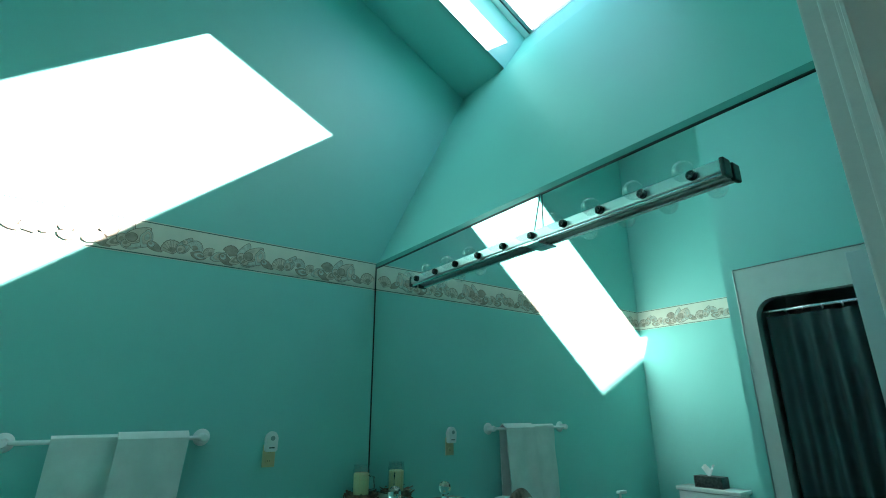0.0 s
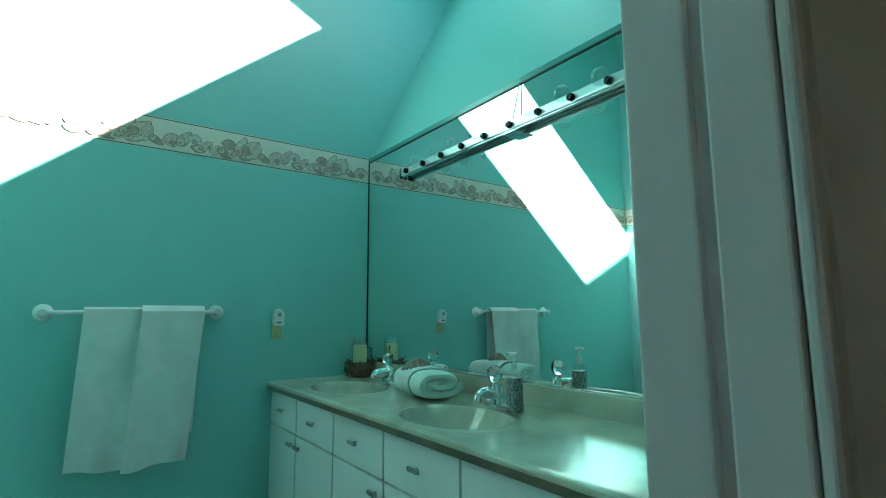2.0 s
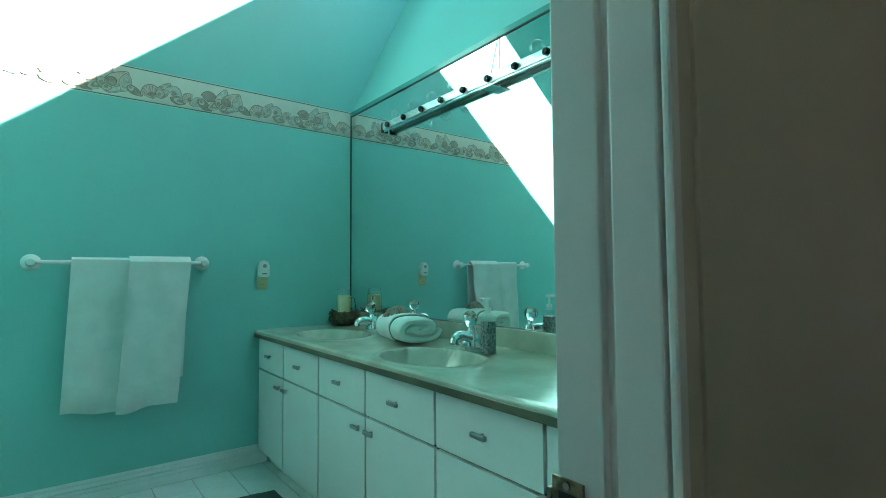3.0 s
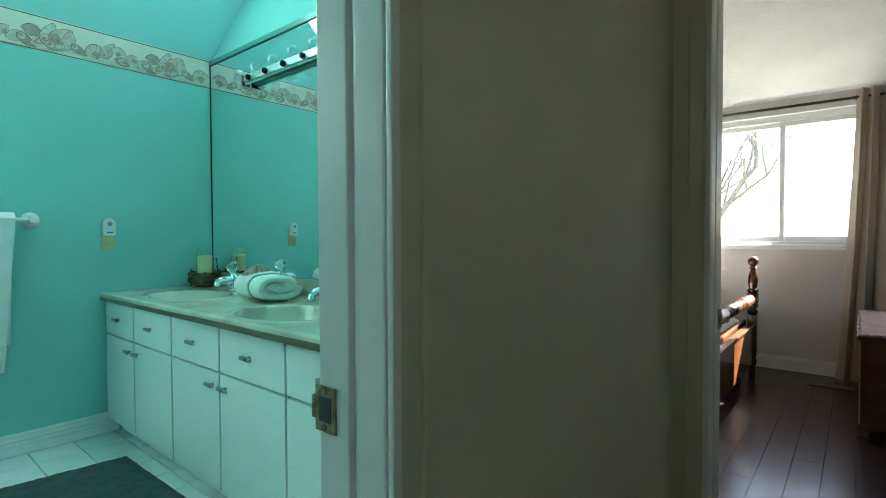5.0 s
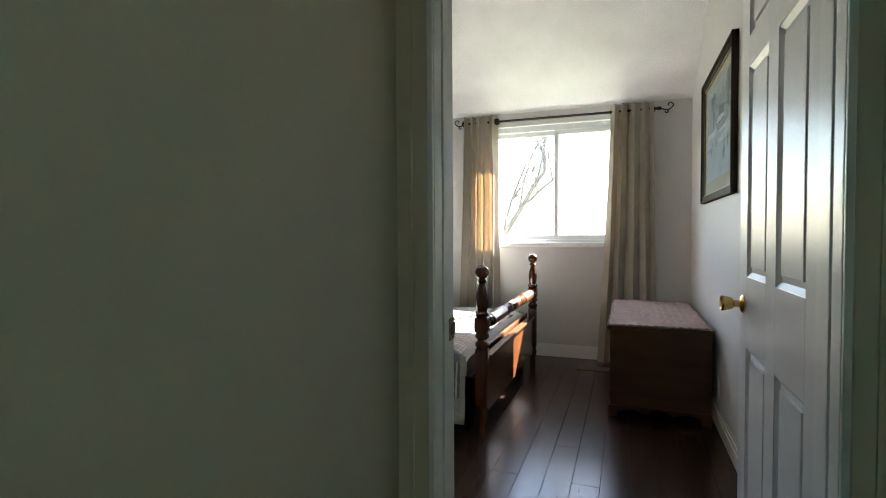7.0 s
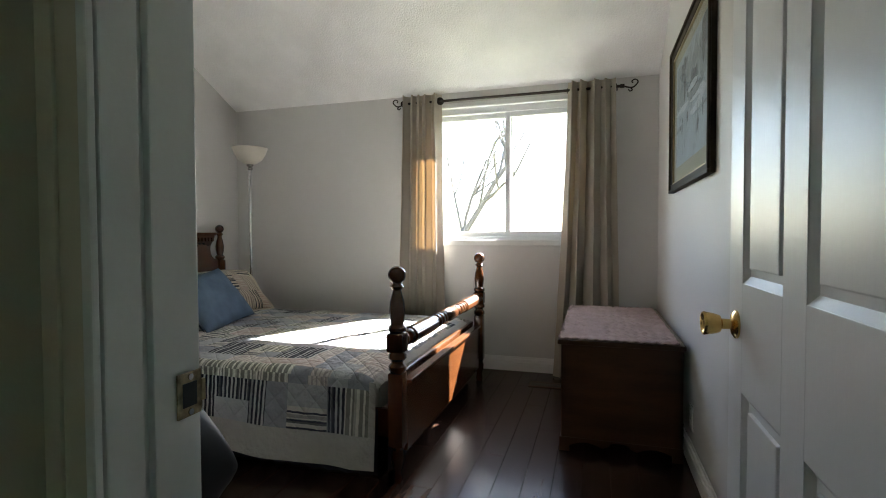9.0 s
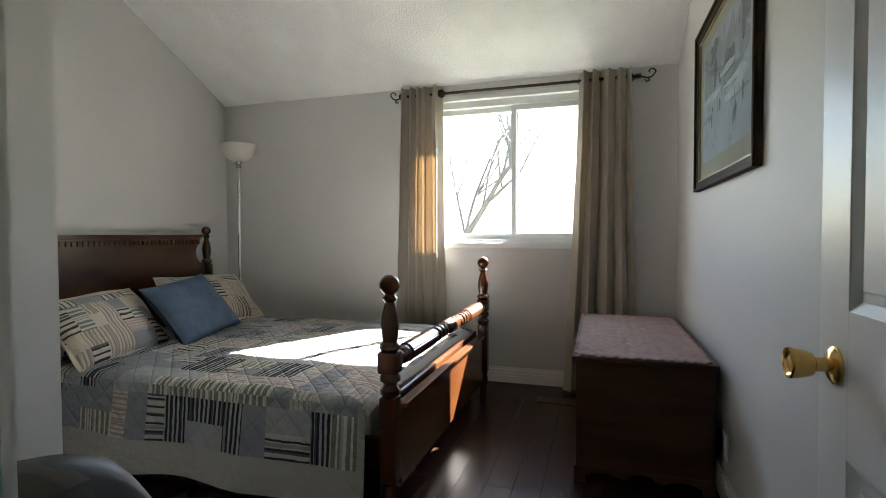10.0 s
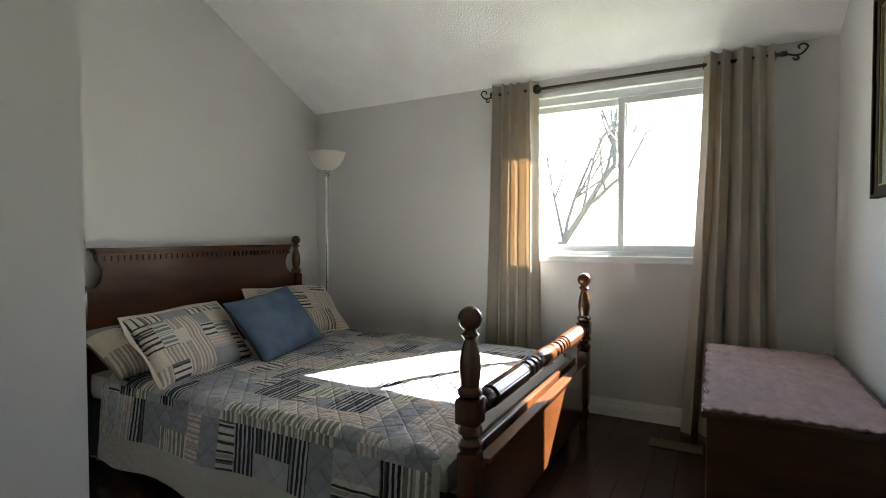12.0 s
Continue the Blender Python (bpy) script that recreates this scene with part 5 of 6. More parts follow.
def shower():
    # wall in front of the shower, around the moulded surround
    oy0, oy1, oz = 0.42, 1.52, 2.12
    fy0, fy1, fz = 0.30, 1.62, 2.36
    bm = box(SHX - 0.08, SHX, fy1, SHY, 0, bath_roof(SHX))
    box(SHX - 0.08, SHX, BY0, fy0, 0, bath_roof(SHX), bm)
    box(SHX - 0.08, SHX, fy0, fy1, fz, bath_roof(SHX), bm)
    box(BX0, SHX - 0.08, SHY - 0.08, SHY, 0, bath_roof(SHX), bm)
    structure("wall_shower", bm, M["aqua"], "aqua wall around the shower recess")
    base = thing("shower_surround", (SHX, 1.0, 0), "grey-white moulded shower surround with a rounded opening", "shower")
    r = 0.14
    arc = [(oy1 - r + r * math.cos(a), oz - r + r * math.sin(a)) for a in [math.pi / 2 * k / 10 for k in range(11)]]
    arc += [(oy0 + r - r * math.sin(a), oz - r + r * math.cos(a)) for a in [math.pi / 2 * k / 10 for k in range(11)]]
    bm = bmesh.new()
    inner = [(oy1, 0.12)] + arc + [(oy0, 0.12)]
    outer = [(fy1, 0.12)] + [(fy1, fz)] * 11 + [(fy0, fz)] * 11 + [(fy0, 0.12)]
    iv = [bm.verts.new((SHX + 0.014, y, z)) for y, z in inner]
    ib = [bm.verts.new((SHX - 0.06, y, z)) for y, z in inner]
    ov = [bm.verts.new((SHX + 0.010, y, z)) for y, z in outer]
    ob_ = [bm.verts.new((SHX - 0.01, y, z)) for y, z in outer]
    for k in range(len(inner) - 1):
        for a, b in ((iv, ov), (iv, ib), (ov, ob_)):
            q = [a[k], a[k + 1], b[k + 1], b[k]]
            if len({tuple(v.co) for v in q}) == 4:
                bm.faces.new(q)
            elif len({tuple(v.co) for v in q}) == 3:
                bm.faces.new([a[k], a[k + 1], b[k]] if tuple(b[k].co) == tuple(b[k + 1].co) else [a[k], b[k + 1], b[k]])
    part("front_panel", bm, M["fibreglass"], base)
    part("threshold", box(SHX - 0.08, SHX + 0.012, fy0, fy1, 0, 0.12, bevel=0.01), M["fibreglass"], base)
    part("back_panel", box(BX0 + 0.002, BX0 + 0.02, fy0, SHY - 0.081, 0, 2.3), M["fibreglass"], base)
    part("side_panel", box(BX0 + 0.02, SHX - 0.081, SHY - 0.1, SHY - 0.081, 0, 2.3), M["fibreglass"], base)
    part("tray", box(BX0 + 0.02, SHX - 0.081, fy0, SHY - 0.1, 0, 0.06), M["fibreglass"], base)
    part("trim_bead", tube([(SHX + 0.012, fy1, 0.0), (SHX + 0.012, fy1, fz), (SHX + 0.012, fy0, fz)], 0.006, 6), M["pewter"], base)
    c = thing("shower_curtain", (SHX - 0.09, 1.0, 2.0), "dark teal shower curtain on a chrome rod", "shower curtain")
    part("curtain_rod", rod((SHX - 0.09, oy0 - 0.06, 2.04), (SHX - 0.09, oy1 + 0.06, 2.04), 0.011, 12), M["chrome"], c, smooth=True)

    def fold(u, v):
        return SHX - 0.09 + (0.018 + 0.012 * v) * math.sin(u * 52 + 0.7 * math.sin(u * 9)), 0.45 + 1.04 * u, 2.0 - 1.87 * v
    part("cloth", sheet(160, 12, fold), M["showercloth"], c, smooth=True)
    for k in range(10):
        y = 0.48 + 1.0 * k / 9
        part("ring", lathe([(0.016, -0.002), (0.02, -0.002), (0.02, 0.002), (0.016, 0.002), (0.016, -0.002)], (SHX - 0.09, y, 2.03), (0, 1, 0), 12), M["chrome"], c)


shower()


def bath_mat():
    bm = bmesh.new()
    rnd = random.Random(3)

    def place(u, v):
        x, y = 0.09 + 0.70 * u + 0.02 * (1 - v), 1.45 + 1.16 * v - 0.09 * u
        e = min(u, 1 - u, v, 1 - v)
        return x + 0.006 * noise.noise(Vector((u * 8, v * 8, 1))), y + 0.012 * noise.noise(Vector((u * 9, v * 9, 5))), 0.002 + 0.013 * min(1, e * 30) + 0.003 * noise.noise(Vector((u * 30, v * 40, 0)))
    sheet(60, 80, place, bm)
    tagged(part("bath_mat", bm, M["mat"], smooth=True), "dark grey-teal shaggy bath mat on the tiles", "bath mat")


bath_mat()


def register(x0, x1, y0, y1, slats_along, label, mat, dark):
    base = thing("floor_register", ((x0 + x1) / 2, (y0 + y1) / 2, 0), label, "floor vent")
    bm = box(x0, x1, y0, y0 + 0.014, 0, 0.006)
    box(x0, x1, y1 - 0.014, y1, 0, 0.006, bm)
    box(x0, x0 + 0.014, y0 + 0.014, y1 - 0.014, 0, 0.006, bm)
    box(x1 - 0.014, x1, y0 + 0.014, y1 - 0.014, 0, 0.006, bm)
    part("rim", bm, mat, base)
    part("duct", box(x0 + 0.012, x1 - 0.012, y0 + 0.012, y1 - 0.012, 0, 0.0012), M["black"], base)
    n = 14
    for k in range(n):
        if slats_along == "x":
            y = y0 + 0.02 + (y1 - y0 - 0.04) * k / (n - 1)
            part("slat", box(x0 + 0.014, x1 - 0.014, y - 0.003, y + 0.003, 0.0014, 0.005), mat, base)
        else:
            x = x0 + 0.02 + (x1 - x0 - 0.04) * k / (n - 1)
            part("slat", box(x - 0.003, x + 0.003, y0 + 0.014, y1 - 0.014, 0.0014, 0.005), mat, base)


register(-0.15, 0.15, 2.64, 2.76, "y", "brown metal floor register set in the white tiles", M["register"], True)
register(4.60, 4.72, -0.44, -0.16, "x", "brown metal floor register in the dark floor", M["register"], True)


# ---- bedroom: bed ----
BEDX0, BEDX1, BEDY0, BEDY1 = 3.0, 4.655, 0.22, 2.62
BED_TOP = 0.485


def turned(x, y, z0, z1, foot=False):
    """Profile of a turned bedpost above its square shaft, up to the ball."""
    h = z1 - z0
    pts = [(0.030, 0.0), (0.040, 0.015), (0.040, 0.035), (0.028, 0.05), (0.026, 0.06), (0.038, 0.075), (0.038, 0.095), (0.026, 0.11)]
    pts += [(0.024, 0.125), (0.030, 0.15), (0.036, 0.19), (0.036, 0.22), (0.028, 0.28), (0.020, 0.33), (0.019, 0.345), (0.030, 0.365), (0.030, 0.37), (0.016, 0.385)]
    top = 0.385
    ball = 0.036
    pts += [(ball * math.sin(a), top + ball * 0.9 - ball * math.cos(a)) for a in [0.45 + (math.pi - 0.45) * k / 9 for k in range(10)]]
    s = h / (top + ball * 1.9)
    return [(r, z0 + k * s) for r, k in pts]


def bed():
    base = thing("bed", ((BEDX0 + BEDX1) / 2, 1.42, 0), "dark mahogany four-post bed with turned posts and a footboard", "bed")
    for x in (BEDX0, BEDX1):
        # foot post
        prof = [(0.0, 0.0), (0.020, 0.0), (0.026, 0.02), (0.018, 0.05), (0.030, 0.09), (0.034, 0.12), (0.026, 0.15), (0.034, 0.165)]
        bm = lathe(prof + [(0.03, 0.17)], (x, BEDY0, 0), sides=20)
        box(x - 0.034, x + 0.034, BEDY0 - 0.034, BEDY0 + 0.034, 0.168, 0.50, bm, 0.006)
        lathe([(0.030, 0.50), (0.041, 0.515), (0.041, 0.53), (0.028, 0.545), (0.028, 0.552), (0.041, 0.566), (0.041, 0.582), (0.03, 0.596)], (x, BEDY0, 0), sides=20, bm=bm)
        box(x - 0.040, x + 0.040, BEDY0 - 0.040, BEDY0 + 0.040, 0.594, 0.68, bm, 0.012)
        up_part = [(0.030, 0.678), (0.042, 0.692), (0.042, 0.705), (0.030, 0.718), (0.034, 0.75), (0.037, 0.78), (0.033, 0.82), (0.023, 0.856), (0.019, 0.872), (0.032, 0.888), (0.020, 0.902)]
        ball = [(0.041 * math.sin(a), 0.940 - 0.041 * math.cos(a)) for a in [0.5 + (math.pi - 0.5) * k / 10 for k in range(11)]]
        lathe(up_part + ball, (x, BEDY0, 0), sides=22, bm=bm)
        part("foot_post", bm, M["mahogany"], base, smooth=True)
        # head post
        bm = box(x - 0.034, x + 0.034, BEDY1 - 0.034, BEDY1 + 0.034, 0.0, 0.90, bevel=0.006)
        lathe([(0.030, 0.90), (0.041, 0.915), (0.041, 0.93), (0.026, 0.945), (0.034, 0.98), (0.036, 1.02), (0.028, 1.07), (0.019, 1.10), (0.019, 1.115), (0.031, 1.13), (0.018, 1.145)]
              + [(0.037 * math.sin(a), 1.178 - 0.037 * math.cos(a)) for a in [0.5 + (math.pi - 0.5) * k / 10 for k in range(11)]], (x, BEDY1, 0), sides=22, bm=bm)
        part("head_post", bm, M["mahogany"], base, smooth=True)
    # headboard with cut-out shoulders
    xa, xb = BEDX0 + 0.034, BEDX1 - 0.034
    top = 1.104

    left = [(xa, 0.30), (xa, 0.90)]
    curve = [(0.02, 0.905), (0.05, 0.915), (0.075, 0.935), (0.09, 0.965), (0.095, 1.0), (0.09, 1.03), (0.075, 1.055), (0.06, 1.07), (0.055, top)]
    poly = left + [(xa + a, z) for a, z in curve] + [(xb - a, z) for a, z in curve[::-1]] + [(xb, 0.90), (xb, 0.30)]
    part("headboard", prism(poly, "y", BEDY1 - 0.012, BEDY1 + 0.014), M["mahogany"], base)
    rail = box(xa + 0.045, xb - 0.045, BEDY1 - 0.032, BEDY1 + 0.03, 1.118, 1.13, bevel=0.003)
    box(xa + 0.055, xb - 0.055, BEDY1 - 0.026, BEDY1 + 0.024, 1.10, 1.118, rail, 0.004)
    box(xa + 0.03, xb - 0.03, BEDY1 - 0.042, BEDY1 + 0.034, 1.13, 1.145, rail, 0.004)
    part("top_rail", rail, M["mahogany"], base)
    n = 40
    bm = bmesh.new()
    for k in range(n):
        x = xa + 0.075 + (xb - xa - 0.15) * k / (n - 1)
        box(x - 0.0115, x + 0.0115, BEDY1 - 0.025, BEDY1 - 0.012, 1.068, 1.10, bm)
    tagged(part("dentil_moulding", bm, M["mahogany"], base), kind="stuff")
    # footboard: panel with shaped ends, ledge, and a turned blanket rail
    fa, fb = BEDX0 + 0.034, BEDX1 - 0.034
    poly = [(fa + 0.05, 0.11), (fb - 0.05, 0.11), (fb - 0.05, 0.27), (fb - 0.012, 0.31), (fb, 0.33), (fb, 0.39), (fb - 0.06, 0.425), (fa + 0.06, 0.425), (fa, 0.39), (fa, 0.33), (fa + 0.012, 0.31), (fa + 0.05, 0.27)]
    part("footboard", prism(poly, "y", BEDY0 - 0.014, BEDY0 + 0.012, bevel=0.002), M["mahogany"], base)
    part("ledge", box(fa + 0.06, fb - 0.06, BEDY0 - 0.032, BEDY0 + 0.02, 0.425, 0.442, bevel=0.004), M["mahogany"], base)
    part("inner_rail", box(fa + 0.02, fb - 0.02, BEDY0 + 0.036, BEDY0 + 0.058, 0.28, 0.462, bevel=0.004), M["mahogany"], base)
    z = 0.637
    prof = [(0.018, 0.0), (0.030, 0.01), (0.030, 0.03), (0.020, 0.045), (0.030, 0.06), (0.032, 0.10), (0.022, 0.115)]
    ln = BEDX1 - BEDX0 - 0.08
    half = prof + [(0.022, 0.12)]
    bm = lathe(half, (BEDX0 + 0.04, BEDY0, z), (1, 0, 0), 20)
    lathe(half, (BEDX1 - 0.04, BEDY0, z), (-1, 0, 0), 20, bm)
    for sgn, x0 in ((1, BEDX0 + 0.04), (-1, BEDX1 - 0.04)):
        a, b = sorted((x0 + sgn * 0.12, x0 + sgn * 0.46))
        octo = [(BEDY0 + 0.036 * math.cos(math.pi / 8 + math.pi / 4 * k), z + 0.036 * math.sin(math.pi / 8 + math.pi / 4 * k)) for k in range(8)]
        prism(octo, "x", a, b, bm, 0.004)
        lathe([(0.022, 0.455), (0.030, 0.47), (0.030, 0.49), (0.020, 0.505), (0.031, 0.52), (0.031, 0.545), (0.020, 0.56), (0.031, 0.575), (0.031, 0.60), (0.020, 0.615), (0.030, 0.63), (0.030, 0.655),
               (0.022, 0.67), (0.032, 0.70), (0.034, ln / 2)], (x0, BEDY0, z), (sgn, 0, 0), 20, bm)
    bmesh.ops.scale(bm, vec=(1, 1.22, 1.22), space=Matrix.Translation((0, -BEDY0, -z)), verts=bm.verts)
    part("blanket_rail", bm, M["mahogany"], base, smooth=True)
    for x in (BEDX0 + 0.03, BEDX1 - 0.03):
        part("side_rail", box(x - 0.014, x + 0.014, BEDY0 + 0.034, BEDY1 - 0.034, 0.19, 0.32, bevel=0.003), M["mahogany"], base)


bed()

# mattress and the skirt under the quilt
mattress = thing("mattress", ((BEDX0 + BEDX1) / 2, 1.44, 0.30), "mattress and box spring hidden under a quilt", "mattress")
part("box_spring", box(BEDX0 + 0.05, BEDX1 - 0.05, BEDY0 + 0.08, BEDY1 - 0.04, 0.18, 0.30, bevel=0.02), M["hem"], mattress)
part("ticking", box(BEDX0 + 0.02, BEDX1 - 0.02, BEDY0 + 0.09, BEDY1 - 0.04, 0.30, BED_TOP - 0.03, bevel=0.05), M["hem"], mattress, smooth=True)


def bed_skirt():
    def place(u, v):
        w = 0.008 * math.sin(u * 150)
        return BEDX0 + 0.006 + w * v, BEDY0 + 0.10 + (BEDY1 - BEDY0 - 0.16) * u, 0.32 - 0.315 * v
    tagged(part("bed_skirt", sheet(200, 4, place), M["navy"], smooth=True), "navy blue gathered bed skirt hanging to the floor", "bed skirt")

    def foot(u, v):
        return BEDX0 + 0.06 + (BEDX1 - BEDX0 - 0.12) * u, BEDY0 + 0.075 + 0.006 * math.sin(u * 120) * v, 0.32 - 0.315 * v
    tagged(part("bed_skirt", sheet(160, 4, foot), M["navy"], smooth=True), "navy blue bed skirt behind the footboard", "bed skirt")


bed_skirt()

PATCH = [M["q_blue"], M["q_grey"], M["q_navy"], M["q_navy2"], M["q_green"], M["q_beige"], M["q_beige2"], M["hem"], M["q_cream"]]


def patchwork(seed, cell=0.21):
    """Chooses a cloth for a place on the quilt: large blocks, each cut in halves or quarters."""
    memo = {}

    def pick(a, b):
        i, j = math.floor(a / cell), math.floor(b / cell)
        fa, fb = a / cell - i, b / cell - j
        rnd = random.Random(seed * 7919 + i * 131 + j * 17)
        style = rnd.randrange(4)
        sub = (0, 0)
        if style == 1:
            sub = (int(fa > 0.5), 0)
        elif style == 2:
            sub = (0, int(fb > 0.55))
        elif style == 3:
            sub = (int(fa > 0.45), int(fb > 0.5))
        key = (i, j, sub)
        if key not in memo:
            memo[key] = random.Random(seed * 31 + i * 1009 + j * 9176 + sub[0] * 71 + sub[1] * 37).choice((0, 0, 0, 1, 1, 2, 2, 3, 4, 4, 5, 6))
        return memo[key]
    return pick


def quilt():
    base = thing("quilt", ((BEDX0 + BEDX1) / 2, 1.3, 0.2), "grey, navy and cream striped patchwork quilt spread over the bed", "quilt")
    y0, y1 = BEDY0 + 0.085, 2.30
    drop, r = 0.40, 0.06
    w = BEDX1 - BEDX0 + 0.02
    xa, xb = BEDX0 - 0.035, BEDX1 + 0.01
    total = drop + w + drop
    pick = patchwork(5)

    def place(u, v):
        s = u * total
        y = y0 + (y1 - y0) * v
        lump = 0.010 * noise.noise(Vector((s * 3, y * 3, 0))) + 0.004 * noise.noise(Vector((s * 14, y * 14, 3)))
        tight = min(1, (y - y0) / 0.10)
        if s < drop:
            f = 1 - s / drop
            wave = (0.016 * math.sin(y * 11 + 1) + 0.012 * noise.noise(Vector((y * 5, 0, 7)))) * f
            tuck = -0.03 * f * (1 - tight)
            x, z = xa - 0.012 - 0.045 * f + wave - tuck, BED_TOP - drop + s - 0.012
            z += 0.008 * math.sin(y * 7) * f
        elif s > drop + w:
            f = (s - drop - w) / drop
            x, z = xb + 0.012 + 0.02 * f, BED_TOP - (s - drop - w) - 0.012
        else:
            t = (s - drop) / w
            x = xa + (xb - xa) * t
            e = min(t, 1 - t) * w
            z = BED_TOP + 0.016 * (1 - (2 * t - 1) ** 2)
            if e < r:
                z -= r * 0.8 * (1 - math.sqrt(max(0, 1 - (1 - e / r) ** 2)))
            z += lump
        if v < 0.06:
            z -= (0.05 * (1 - v / 0.06) ** 2) * (1 if drop <= s <= drop + w else 0.2)
        return x + lump * 0.4, y, z

    def cloth(u, v):
        return u * total, y0 + (y1 - y0) * v

    def choose(u, v):
        s, y = cloth(u, v)
        if s < 0.14 or s > total - 0.14 or y < y0 + 0.035:
            return 7
        return pick(s - 0.14, y - y0 - 0.035)
    bm = sheet(240, 190, place, choose=choose, uv=cloth)
    bmesh.ops.delete(bm, geom=[f for f in bm.faces if f.material_index == 7], context="FACES")
    part("patchwork", bm, PATCH, base, smooth=True)
    bm = sheet(240, 190, place, choose=choose, uv=cloth)
    bmesh.ops.delete(bm, geom=[f for f in bm.faces if f.material_index != 7], context="FACES")
    part("hem", bm, PATCH, base, "plain cream hem of the quilt", smooth=True)


quilt()


def pillow(name, centre, size, lean, turn, mats, seed, label, roll=0.0, flange=0.0, thick=0.15):
    """A stuffed cushion with pinched corners; size: width and height; lean: degrees back from upright."""
    base = thing(name, centre, label, "pillow")
    w, h = size
    m = Matrix.Translation(centre) @ Matrix.Rotation(radians(turn), 4, "Z") @ Matrix.Rotation(radians(-lean), 4, "X") @ Matrix.Rotation(radians(roll), 4, "Y")
    pick = patchwork(seed, 0.17)
    for side in (-1, 1):
        def place(u, v):
            a, b = 2 * u - 1, 2 * v - 1
            full = max(0, (1 - abs(a) ** 2.6)) ** 0.55 * max(0, (1 - abs(b) ** 2.6)) ** 0.55
            pinch = 1 - 0.07 * (1 - abs(a) ** 2) * abs(b) ** 4
            pinch2 = 1 - 0.07 * (1 - abs(b) ** 2) * abs(a) ** 4
            cr = 0.012 * noise.noise(Vector((a * 2.5 + seed, b * 2.5, side))) * full + 0.006 * noise.noise(Vector((a * 8 + seed, b * 8, side))) * full
            return m @ Vector((a * w / 2 * pinch2, side * (0.004 + thick / 2 * full) + cr, b * h / 2 * pinch))
        single = len(mats) == 1
        bm = sheet(44, 36, place, choose=None if single else (lambda u, v: pick(u * w, v * h)), uv=lambda u, v: (u * w, v * h))
        part("front" if side < 0 else "back", bm, mats, base, smooth=True)
    if flange:
        bm = bmesh.new()

        def rim(u, v):
            t = u * 4
            k, f = int(min(t, 3.999)), t - int(min(t, 3.999))
            cs = [(-1, -1), (1, -1), (1, 1), (-1, 1), (-1, -1)]
            a, b = cs[k], cs[k + 1]
            p = (a[0] + (b[0] - a[0]) * f, a[1] + (b[1] - a[1]) * f)
            gx, gz = p[0] * (w / 2 - 0.01 + flange * v), p[1] * (h / 2 - 0.012 + flange * v)
            return m @ Vector((gx, 0.01 * math.sin(u * 40) * v, gz))
        sheet(80, 2, rim, bm)
        thicken(bm, 0.005)
        part("flange", bm, M["s_cream"], base, smooth=True)


SHAM = [M["s_taupe"], M["s_grey"], M["s_sage"], M["s_navy2"], M["s_navy"], M["s_pink"], M["s_cream"], M["hem"], M["q_cream"]]
pillow("pillow", (3.22, 2.30, 0.60), (0.62, 0.42), 62, 4, SHAM, 12, "striped patchwork pillow lying under the sham", thick=0.15)
pillow("pillow_sham", (3.27, 2.02, 0.645), (0.62, 0.42), 42, 6, SHAM, 21, "striped patchwork pillow sham leaning on the pillow behind", thick=0.14, flange=0.02, roll=-2)
pillow("pillow_sham", (4.24, 2.20, 0.665), (0.70, 0.44), 44, -6, SHAM, 33, "striped patchwork pillow sham beside the blue cushion", thick=0.14, flange=0.02, roll=2)
pillow("cushion", (3.77, 1.91, 0.675), (0.60, 0.44), 38, 6, [M["denim"]], 41, "plain denim-blue square cushion on the patchwork quilt", thick=0.15, roll=-6)


# ---- chest with its runner ----
CX0, CX1, CY0, CY1, CTOP = 3.545, 4.80, -1.055, -0.452, 0.578


